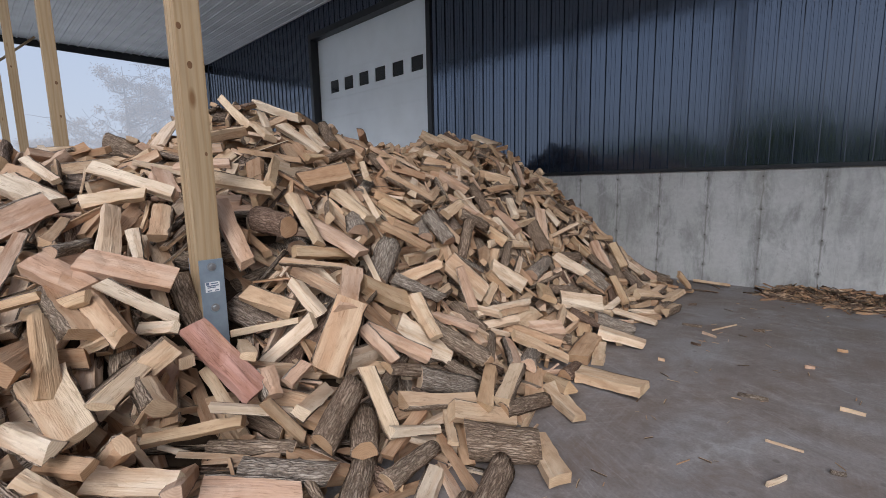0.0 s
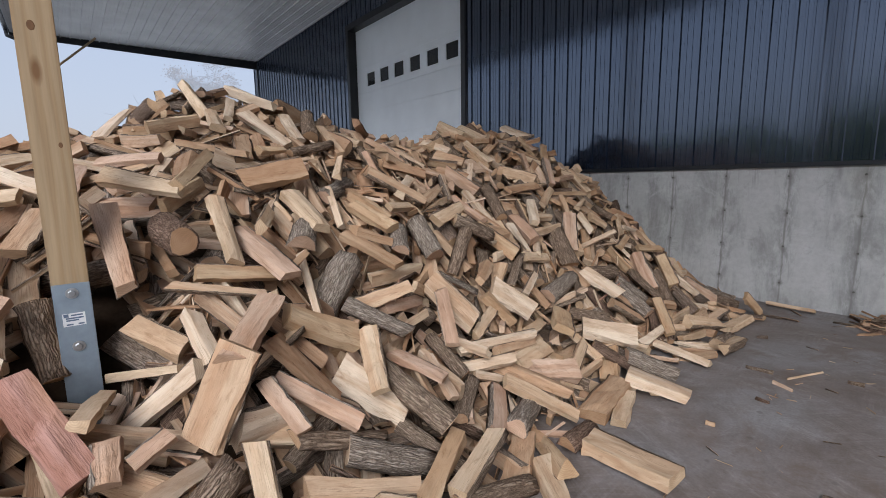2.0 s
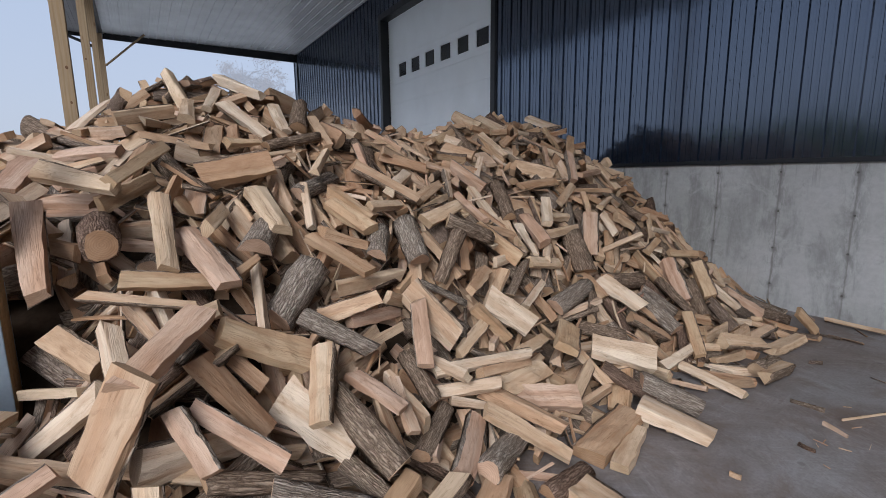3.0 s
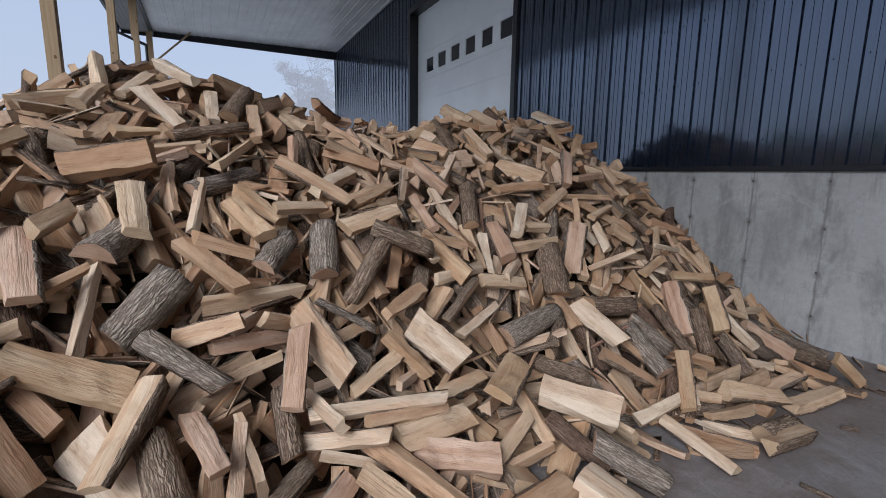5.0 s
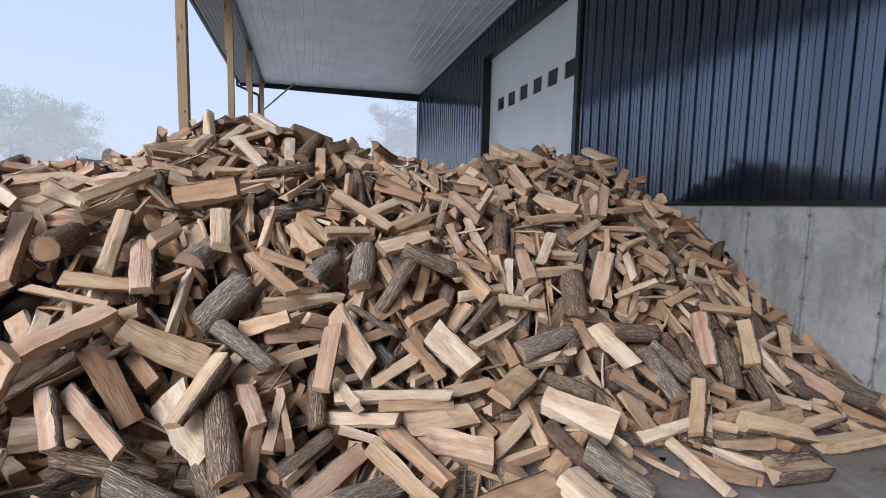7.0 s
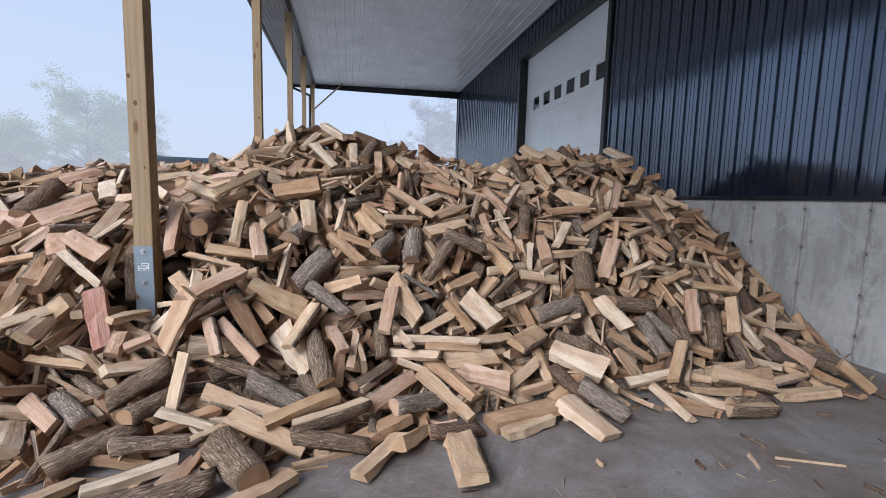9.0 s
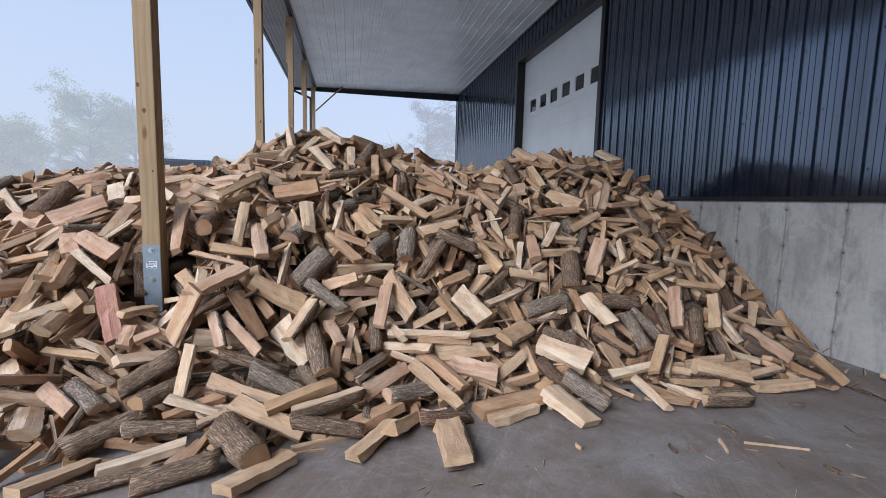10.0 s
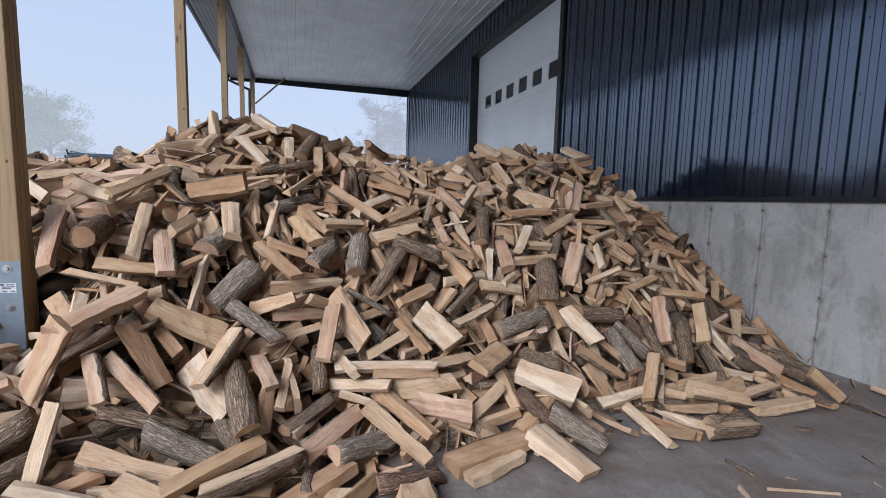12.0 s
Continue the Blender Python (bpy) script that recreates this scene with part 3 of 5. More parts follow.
brace = thing("knee_brace", "thin brown diagonal brace from end post to ceiling", "brace")
part("rod", rod(bmesh.new(), (-18.4, 0.95, 4.92), (-18.4, 2.05, 5.98), 0.03), LUMBER, brace)


# ---- firewood ----
rng = random.Random(11)


def section(kind, r):
    """Outline of a split piece round the heart at the origin: wood loop, and the run of it that carries bark."""
    pts, bark = [], None
    if kind == "wedge":
        half = r.uniform(0.42, 0.75)
        rad = r.uniform(0.105, 0.15)
        arc = [(rad * math.cos(t), rad * math.sin(t)) for t in np.linspace(-half, half, 6)]
        inner = r.uniform(0.0, 0.035)
        pts = arc + [(inner + 0.004, r.uniform(0.0, 0.02)), (inner, -r.uniform(0.0, 0.02))]
        bark = 6
    elif kind == "half":
        rad = r.uniform(0.07, 0.10)
        arc = [(rad * math.cos(t), rad * 1.05 * math.sin(t)) for t in np.linspace(-1.5, 1.5, 9)]
        pts = arc + [(r.uniform(-0.012, 0.015), 0.01)]
        bark = 9
    elif kind == "slab":
        w, h = r.uniform(0.13, 0.19), r.uniform(0.035, 0.06)
        arc = [(h * 0.9 - 0.02 * (2 * abs(t)) ** 2, w * t) for t in np.linspace(-0.5, 0.5, 5)]
        pts = arc + [(-h * 0.1, w * r.uniform(0.42, 0.5)), (-h * 0.1 - r.uniform(0, 0.01), 0.0), (-h * 0.1, -w * r.uniform(0.42, 0.5))]
        bark = 5
    elif kind == "plank":
        w, h = r.uniform(0.09, 0.15), r.uniform(0.04, 0.065)
        pts = [(0.03 + h * r.uniform(0.85, 1), -w / 2), (0.03 + h, w * r.uniform(-0.1, 0.1)), (0.03 + h * r.uniform(0.8, 1), w / 2), (0.03 + r.uniform(0, 0.012), w / 2 * r.uniform(0.85, 1.05)), (0.03, 0), (0.03 + r.uniform(0, 0.01), -w / 2 * r.uniform(0.8, 1.05))]
        if r.random() < 0.7:
            pts, bark = pts[1:] + pts[:1], 3
            pts = [pts[1], pts[2]] + pts[3:] + [pts[0]]
            bark = 2
    elif kind == "billet":
        w, h = r.uniform(0.065, 0.10), r.uniform(0.055, 0.09)
        j = lambda: r.uniform(0.8, 1.12)
        pts = [(h * j(), -w / 2 * j()), (h * j(), w / 2 * j()), (h * 0.45, w / 2 * j()), (0.0, w / 2 * j()), (0.0, -w / 2 * j())]
        if r.random() < 0.4:
            bark = 2
    elif kind == "round":
        rad = r.uniform(0.05, 0.085)
        pts = [(rad * r.uniform(0.88, 1.07) * math.cos(t), rad * r.uniform(0.86, 1.05) * math.sin(t)) for t in np.linspace(0, 2 * math.pi, 12, endpoint=False)]
        bark = 13
    else:  # sliver
        w, h = r.uniform(0.018, 0.04), r.uniform(0.008, 0.02)
        pts = [(h, -w / 2), (h * 0.8, w / 2), (0, w / 2), (0, -w / 2)]
        bark = 2 if r.random() < 0.4 else None
    return pts, bark


def build_log(kind, seed, length=None):
    """Vertices, faces, face slots (0 wood, 1 end, 2 bark) of one piece lying along x, its middle at the origin."""
    r = random.Random(seed)
    pts, bark = section(kind, r)
    L = length or r.uniform(0.38, 0.46)
    if kind == "sliver":
        L = r.uniform(0.15, 0.42)
    n, K = len(pts), 8 if kind != "sliver" else 3
    cx = sum(p[0] for p in pts) / n
    cy = sum(p[1] for p in pts) / n
    bend, twist, taper = r.uniform(-0.007, 0.007), r.uniform(-0.16, 0.16), r.uniform(0.80, 1.0)
    skew0, skew1 = (r.uniform(-0.32, 0.32), r.uniform(-0.24, 0.24)), (r.uniform(-0.32, 0.32), r.uniform(-0.24, 0.24))
    drift = [r.gauss(0, {"round": 0.03, "half": 0.04, "slab": 0.05, "plank": 0.10}.get(kind, 0.13)) for _ in pts]
    off = r.uniform(0, 90)
    V, F, S, LOC = [], [], [], []

    def ring(u, grow, which, end_bulge=0.0):
        out = []
        k = 1 - (1 - taper) * (u + 0.5)
        ca, sa = math.cos(twist * u), math.sin(twist * u)
        for i, (a, b) in enumerate(pts):
            if i not in which:
                continue
            d = math.hypot(a - cx * 0.4, b - cy * 0.4) or 1
            rough = noise.noise(Vector((u * 5 + off, i * 3.1 + off, off))) * (0.009 if kind != "sliver" else 0.002) + noise.noise(Vector((u * 14 + off, i * 2.3 - off, 7.0))) * (0.005 if kind != "sliver" else 0.0) + r.uniform(-1, 1) * (0.0034 if kind != "sliver" else 0.0)
            g = grow + rough
            y, z = a + (a - cx * 0.4) / d * g, b + (b - cy * 0.4) / d * g
            y, z = (y - cx) * k * (1 + drift[i] * 2 * u), (z - cy) * k * (1 + drift[i] * 2 * u)
            y, z = y * ca - z * sa, y * sa + z * ca
            t = 2 * u
            x = u * L + (skew0[0] * y + skew0[1] * z) * max(0, -t) ** 4 + (skew1[0] * y + skew1[1] * z) * max(0, t) ** 4
            y += bend * (1 - t * t)
            out.append(len(V))
            V.append((x, y, z))
            LOC.append((u * L + off, y + cx, z + cy))
        return out

    us = [-0.5 + k / (K - 1) for k in range(K)]
    rings = [ring(u, 0.0, range(n)) for u in us]
    for A, B in zip(rings, rings[1:]):
        for i in range(n):
            j = (i + 1) % n
            F.append((A[i], A[j], B[j], B[i]))
            S.append(0)
    F.append(tuple(reversed(rings[0])))
    S.append(1)
    F.append(tuple(rings[-1]))
    S.append(1)
    if bark:
        run = [i % n for i in range(bark)]
        th = r.uniform(0.006, 0.012) if kind != "sliver" else 0.003
        m = len(run)
        o = [ring(u * r.uniform(0.975, 1.0), th, run[:n]) for u in us]
        q = [ring(u * 0.99, -0.004, run[:n]) for u in us]
        order = list(range(len(o[0]))) + ([0] if m > n else [])
        for A, B, C, D in zip(o, o[1:], q, q[1:]):
            for i, j in zip(order, order[1:]):
                F.append((A[i], A[j], B[j], B[i]))
                S.append(2)
            if m <= n:
                F.append((C[0], A[0], B[0], D[0]))
                F.append((A[-1], C[-1], D[-1], B[-1]))
                S += [2, 2]
        for i, j in zip(order, order[1:]):
            F.append((q[0][i], q[0][j], o[0][j], o[0][i]))
            F.append((o[-1][i], o[-1][j], q[-1][j], q[-1][i]))
            S += [2, 2]
    V = np.array(V, float)
    lo, hi = V.min(0), V.max(0)
    return V, F, S, np.array(LOC), (hi - lo), r.random()


def pick_mesh(name, V, F, S, LOC, tone, keep, mats):
    """One shared mesh of the faces whose slot is in keep."""
    faces = [(f, s) for f, s in zip(F, S) if s in keep]
    used = sorted({i for f, _ in faces for i in f})
    where = {v: k for k, v in enumerate(used)}
    me = bpy.data.meshes.new(name)
    me.from_pydata(V[used].tolist(), [], [[where[i] for i in f] for f, _ in faces])
    for m in mats:
        me.materials.append(m)
    me.polygons.foreach_set("material_index", [keep.index(s) for _, s in faces])
    at = me.attributes.new("loc", "FLOAT_VECTOR", "POINT")
    at.data.foreach_set("vector", LOC[used].astype(np.float32).ravel())
    tn = me.attributes.new("tone", "FLOAT", "POINT")
    tn.data.foreach_set("value", np.full(len(used), tone, np.float32))
    if keep == [2]:
        me.polygons.foreach_set("use_smooth", [True] * len(faces))
    me.update()
    return me


KINDS = ["wedge"] * 14 + ["half"] * 7 + ["slab"] * 7 + ["plank"] * 9 + ["billet"] * 10 + ["round"] * 2 + ["sliver"] * 6
LIB = []
for i, k in enumerate(KINDS):
    V, F, S, LOC, size, tone = build_log(k, 100 + i)
    LIB.append(dict(kind=k, V=V, F=F, S=S, LOC=LOC, size=size, tone=tone, wood=None, bark=None))

LABELS = {"wedge": "split hardwood firewood wedge, pale cut faces and rough bark", "half": "half-round firewood log with furrowed grey-brown bark",
          "slab": "broad flat slab of split firewood with bark edge", "plank": "flat pale split of firewood with straight grain",
          "billet": "squared tan billet of split firewood", "round": "unsplit round firewood log with rough bark", "sliver": "thin splinter of split wood"}


def firewood(item, m, label=""):
    """One piece as a thing of its own, with its bark as a part."""
    if item["wood"] is None:
        a = (item["V"], item["F"], item["S"], item["LOC"], item["tone"])
        item["wood"] = pick_mesh("firewood_log", *a, [0, 1], (WOOD, END))
        if 2 in item["S"]:
            item["bark"] = pick_mesh("bark", *a, [2], (BARK,))
    ob = new("firewood_log", item["wood"])
    ob.matrix_world = m
    tagged(ob, label or LABELS[item["kind"]], "firewood", "heap of firewood")
    if item["bark"]:
        b = new("bark", item["bark"])
        b.parent = ob
    return ob


# form of the heap: toe line, crest line and crest height along y
def heap(x, y):
    toe = np.interp(y, (-4, -1.5, 0.3, 0.9, 1.6, 2.4, 3.2, 4.6, 5.4, 6.2, 7.06), (-2.8, -1.9, -1.15, -1.05, -1.1, -1.2, -1.45, -1.55, -1.55, -1.7, -2.2))
    crest = np.interp(y, (-4, -1, 0.8, 1.7, 2.8, 3.6, 4.6, 5.4, 6.2, 7.06), (-5.4, -4.7, -4.4, -4.35, -4.5, -4.5, -4.7, -4.9, -4.8, -4.9))
    high = np.interp(y, (-4.2, -3, -1.4, -0.4, 0.8, 1.3, 1.7, 2.3, 2.9, 3.4, 4.2, 4.8, 5.4, 5.9, 6.6, 7.06), (0.0, 1.1, 1.60, 1.72, 1.78, 1.97, 2.22, 2.17, 2.06, 1.91, 1.93, 2.13, 2.19, 2.07, 1.67, 1.35))
    s = (toe - x) / (toe - crest)
    front = np.interp(s, (-0.2, 0, 0.1, 0.2, 0.32, 0.45, 0.6, 0.8, 1.0), (0, 0.03, 0.07, 0.16, 0.34, 0.545, 0.73, 0.89, 1.0))
    dip = np.clip(0.66 + 2.2 * np.hypot(np.clip(np.abs(x + 2.3) - 0.2, 0, None), np.clip(np.abs(y - 0.86) - 0.12, 0, None)), 0, 9)
    shoulder = 0.16 * np.exp(-((x + 2.9) / 0.6) ** 2 - ((y - 0.3) / 0.8) ** 2)
    back = np.clip(1 - (s - 1) * 0.95 - 0.0, 0, 1)
    return np.minimum(high * np.where(s <= 1, front, back) + shoulder, dip)


CELL = 0.03
GX, GY = np.arange(-8.2, -0.2, CELL), np.arange(-4.2, 7.04, CELL)
XX, YY = np.meshgrid(GX, GY, indexing="ij")
TARGET = heap(XX, YY)
CORE = np.clip(TARGET - 0.46, 0, None)
field = CORE.copy()


def cells(x, y):
    i = np.clip(((x - GX[0]) / CELL).round().astype(int), 0, len(GX) - 1)
    j = np.clip(((y - GY[0]) / CELL).round().astype(int), 0, len(GY) - 1)
    return i, j


def footprint(x, y, yaw, L, w, na=12, nb=5):
    u, v = np.meshgrid(np.linspace(-0.5, 0.5, na) * L, np.linspace(-0.45, 0.45, nb) * w, indexing="ij")
    c, s = math.cos(yaw), math.sin(yaw)
    return cells(x + u * c - v * s, y + u * s + v * c), u


def settle(x, y, yaw, L, w):
    """Height of the middle and slope of a piece that lies down on what is there."""
    (i, j), u = footprint(x, y, yaw, L, w, 7, 3)
    st = np.sort(field[i, j], axis=1)[:, 1:].mean(axis=1)
    uu = u[:, 0]
    best, slope = st[3], 0.0
    for a in range(3):
        for b in range(4, 7):
            k = (st[b] - st[a]) / (uu[b] - uu[a])
            z = st[a] - k * uu[a]
            if z > best:
                best, slope = z, k
    if best == st[3]:
        k0, k1 = (st[3] - st[0]) / (uu[3] - uu[0]), (st[6] - st[3]) / (uu[6] - uu[3])
        slope = (k0 if abs(k0) < abs(k1) else k1)
    return best, max(-1.0, min(1.0, slope))


def cover(x, y, yaw, L, w, h, z, slope):
    (i, j), u = footprint(x, y, yaw, L * math.cos(math.atan(slope)), w, 16, 6)
    np.maximum.at(field, (i, j), z + u * slope + h)


PLACED = []   # (item, matrix, x, y)


def lay(item, x, y, yaw, z, slope, roll, scale=1.0, fat=1.0):
    m = Matrix.Translation((x, y, z)) @ Matrix.Rotation(yaw, 4, "Z") @ Matrix.Rotation(-math.atan(slope), 4, "Y") @ Matrix.Rotation(roll, 4, "X") @ Matrix.Diagonal((scale, fat, fat, 1))
    PLACED.append((item, m, x, y))



lid = np.full(field.shape, 99.0)   # nothing of the loose fill may rise above this
HAND = []
FACES = {"F": ("plank", "billet", "wedge", "plank"), "E": ("slab",), "B": ("half",), "W": ("wedge",), "R": ("round",)}


def hand(look_of, a, b, w, tone, n):
    """A piece that stands out: from a to b along its visible face, w wide, the face turned to n.
    F split face, E split face with bark edges, B bark, W wedge with bark to one side, R round."""
    seed = 500 + len(HAND)
    kind = FACES[look_of][seed % len(FACES[look_of])] if w < 0.13 or look_of != "F" else "plank"
    A, B, N = Vector(a), Vector(b), Vector(n)
    L = (B - A).length + 0.025
    V, F, S, LOC, size, _ = build_log(kind, seed, L)
    tall = {"F": min(max(0.62 * w, 0.045), 0.085), "E": min(0.4 * w, 0.06), "B": 0.62 * w, "W": 0.85 * w, "R": w}[look_of]
    ky, kz = tall / size[1], w / size[2]
    if look_of == "W":
        ky = kz = w / max(size[1], size[2])
    V = V * np.array((1.0, ky, kz))
    LOC = LOC * np.array((1.0, ky, kz))
    X = (B - A).normalized()
    N = Vector((0, 0, 1)) if max(A.z, B.z) < 0.13 else N * 0.65 + Vector((0, 0, 0.35))
    N = (N - X * N.dot(X)).normalized()
    Y = N if look_of in "BR" else -N
    if look_of == "W":
        Y = Matrix.Rotation(radians(72 if seed % 2 else -72), 3, X) @ Y
    Z = X.cross(Y)
    m = Matrix((X, Y, Z)).transposed().to_4x4()
    reach = max(abs((m.to_3x3() @ Vector(v)).dot(N)) for v in V)
    m.translation = (A + B) / 2 - N * reach * 0.92
    low = min((m @ Vector(v)).z for v in V)
    if low < 0.003:
        m.translation.z += 0.003 - low
    item = dict(kind=kind, V=V, F=F, S=S, LOC=LOC, size=size, tone=2.0 + tone, wood=None, bark=None)
    HAND.append((item, m))
    c = m.translation
    flat = Vector((X.x, X.y, 0))
    (i, j), u = footprint(c.x, c.y, math.atan2(X.y, X.x), L * max(flat.length, 0.3), w * 1.15, 16, 7)
    top = c.z + u * (X.z / max(flat.length, 0.3)) - tall * 0.2
    np.minimum.at(lid, (i, j), top)


hand("F", (-2.65, 0.35, 1.14), (-2.44, 0.65, 1.02), 0.131, 0.60, (0.83, -0.46, 0.32))
hand("W", (-2.50, 0.41, 1.03), (-2.40, 0.66, 0.83), 0.084, 0.46, (0.94, -0.17, 0.30))
hand("F", (-2.53, 0.34, 1.01), (-2.23, 0.40, 0.86), 0.128, 0.02, (0.47, -0.17, 0.87))
hand("E", (-2.05, 0.28, 0.65), (-2.28, 0.51, 0.71), 0.100, 0.14, (0.66, 0.51, 0.55))
hand("F", (-2.28, 0.68, 0.81), (-2.00, 0.84, 0.52), 0.135, 1.00, (0.77, -0.28, 0.58))
hand("F", (-2.10, 0.41, 0.43), (-2.01, 0.76, 0.40), 0.059, 0.74, (0.86, -0.19, 0.48))
hand("F", (-2.00, 0.65, 0.51), (-1.91, 0.97, 0.40), 0.066, 0.46, (0.89, -0.12, 0.44))
hand("F", (-1.88, 0.84, 0.49), (-1.87, 0.99, 0.26), 0.056, 0.72, (1.00, 0.07, 0.07))
hand("F", (-2.29, 0.99, 0.51), (-2.16, 1.22, 0.72), 0.096, 0.46, (0.80, -0.59, 0.12))
hand("F", (-1.81, 0.96, 0.45), (-1.98, 1.20, 0.41), 0.086, 0.46, (0.61, 0.53, 0.58))
hand("E", (-1.95, 1.34, 0.84), (-1.97, 1.19, 0.51), 0.200, 0.02, (0.86, -0.48, 0.19))
hand("F", (-2.26, 1.59, 0.95), (-1.95, 1.33, 0.84), 0.129, 0.62, (0.44, 0.15, 0.89))
hand("B", (-1.83, 1.26, 0.47), (-1.70, 1.00, 0.33), 0.143, 0.30, (0.69, -0.04, 0.72))
hand("B", (-1.83, 1.32, 0.31), (-1.60, 1.15, 0.29), 0.156, 0.30, (0.20, 0.13, 0.97))
hand("E", (-1.84, 1.35, 0.50), (-1.62, 1.34, 0.22), 0.099, 0.16, (0.70, -0.43, 0.57))
hand("F", (-2.46, 1.34, 1.07), (-2.50, 1.79, 0.99), 0.087, 0.74, (0.99, 0.11, 0.08))
hand("W", (-2.40, 1.22, 1.03), (-2.29, 1.57, 0.96), 0.071, 0.02, (0.95, -0.28, 0.16))
hand("F", (-2.77, 1.03, 1.37), (-2.50, 1.06, 1.06), 0.116, 0.58, (0.72, -0.35, 0.59))
hand("F", (-2.37, 1.26, 0.91), (-2.17, 1.29, 0.77), 0.102, 0.46, (0.53, -0.50, 0.68))
hand("F", (-2.24, 2.05, 0.69), (-1.91, 1.93, 0.53), 0.131, 0.14, (0.19, -0.52, 0.83))
hand("F", (-2.02, 1.51, 0.65), (-1.80, 1.76, 0.46), 0.085, 0.60, (0.81, -0.48, 0.34))
hand("F", (-2.15, 1.85, 0.54), (-1.90, 2.07, 0.36), 0.200, 0.46, (0.74, -0.57, 0.36))
hand("W", (-1.70, 1.50, 0.31), (-1.56, 1.89, 0.23), 0.113, 0.02, (0.86, -0.21, 0.46))
hand("F", (-1.52, 1.69, 0.21), (-1.41, 2.08, 0.05), 0.123, 0.16, (0.91, -0.08, 0.40))
hand("F", (-1.65, 1.74, 0.20), (-1.41, 1.53, 0.20), 0.061, 0.14, (0.00, -0.02, 1.00))
hand("F", (-1.50, 1.88, 0.23), (-1.72, 2.24, 0.27), 0.104, 0.74, (0.30, 0.09, 0.95))
hand("W", (-1.44, 2.03, 0.23), (-1.62, 2.42, 0.27), 0.158, 0.16, (0.38, 0.07, 0.92))
hand("B", (-1.43, 2.03, 0.17), (-1.40, 2.44, 0.09), 0.107, 0.30, (0.85, 0.04, 0.53))
hand("F", (-1.66, 3.77, 0.09), (-1.33, 3.90, 0.01), 0.194, 0.46, (0.43, -0.84, 0.34))
hand("F", (-1.61, 3.22, 0.05), (-1.69, 3.69, 0.09), 0.194, 0.30, (0.55, 0.01, 0.84))
hand("F", (-1.59, 1.31, 0.27), (-1.55, 1.59, 0.18), 0.066, 0.46, (0.87, 0.01, 0.49))
hand("F", (-2.58, 1.06, 0.86), (-2.36, 1.21, 0.77), 0.121, 0.16, (0.62, -0.64, 0.45))
hand("F", (-3.17, 0.45, 1.39), (-3.04, 0.71, 1.43), 0.093, 0.14, (0.91, -0.42, -0.03))
hand("F", (-3.34, 0.55, 1.59), (-3.03, 0.86, 1.44), 0.092, 0.46, (0.76, -0.62, 0.22))
hand("R", (-2.76, 1.21, 1.30), (-2.45, 1.23, 1.27), 0.168, 0.88, (0.11, -0.90, 0.42))
hand("F", (-1.98, 1.45, 0.66), (-1.83, 1.53, 0.50), 0.081, 0.58, (0.74, -0.51, 0.44))
hand("F", (-2.98, 1.04, 1.52), (-2.72, 1.32, 1.45), 0.107, 0.14, (0.73, -0.68, 0.08))
hand("F", (-2.23, 1.68, 0.87), (-2.22, 2.00, 0.67), 0.157, 0.74, (0.90, 0.20, 0.39))
hand("F", (-2.57, 1.88, 1.07), (-2.28, 1.84, 0.79), 0.072, 0.46, (0.66, 0.38, 0.65))
hand("R", (-2.53, 2.15, 1.03), (-2.41, 1.94, 0.82), 0.198, 0.60, (0.93, 0.26, 0.27))
hand("B", (-2.39, 2.05, 0.82), (-2.20, 2.32, 0.65), 0.112, 0.60, (0.79, -0.17, 0.59))
hand("W", (-2.48, 2.13, 0.77), (-2.31, 2.37, 0.87), 0.107, 0.02, (0.79, -0.61, 0.07))
hand("F", (-2.62, 2.70, 0.90), (-2.50, 2.28, 0.90), 0.119, 0.14, (0.93, 0.26, 0.25))
hand("E", (-2.31, 2.64, 0.79), (-2.12, 2.57, 0.52), 0.106, 0.58, (0.82, 0.04, 0.57))
hand("F", (-2.19, 2.20, 0.55), (-1.88, 2.29, 0.49), 0.091, 0.60, (0.20, -0.11, 0.97))
hand("F", (-2.30, 2.65, 0.49), (-2.02, 2.74, 0.46), 0.070, 0.46, (0.22, -0.47, 0.85))
hand("B", (-2.29, 2.55, 0.53), (-2.00, 2.55, 0.40), 0.102, 0.30, (0.41, 0.03, 0.91))
hand("F", (-2.08, 2.61, 0.37), (-1.97, 2.93, 0.39), 0.087, 0.46, (0.80, -0.31, 0.51))
hand("F", (-2.01, 3.02, 0.32), (-2.08, 3.40, 0.32), 0.147, 0.14, (0.82, 0.16, 0.55))
hand("W", (-2.05, 2.89, 0.43), (-2.09, 3.26, 0.39), 0.088, 0.02, (0.87, 0.16, 0.47))
hand("E", (-2.45, 3.25, 0.69), (-2.24, 3.43, 0.52), 0.199, 0.46, (0.77, -0.42, 0.48))
hand("F", (-2.27, 3.83, 0.45), (-2.04, 3.56, 0.43), 0.178, 0.74, (0.46, 0.33, 0.83))
hand("W", (-2.15, 3.30, 0.42), (-2.25, 3.60, 0.41), 0.105, 0.14, (0.81, 0.27, 0.53))
hand("B", (-2.87, 2.89, 1.21), (-2.57, 2.82, 1.01), 0.166, 0.60, (0.55, 0.05, 0.83))
hand("B", (-2.70, 3.14, 1.19), (-2.68, 3.48, 1.05), 0.121, 0.10, (1.00, -0.02, 0.05))
hand("B", (-2.61, 3.14, 1.11), (-2.53, 2.93, 0.83), 0.112, 0.30, (0.94, -0.08, 0.34))
hand("F", (-2.76, 2.99, 1.19), (-2.89, 3.33, 1.27), 0.110, 0.14, (0.93, 0.29, 0.25))
hand("F", (-2.62, 3.39, 0.83), (-2.43, 3.12, 0.78), 0.114, 0.02, (0.74, 0.42, 0.52))
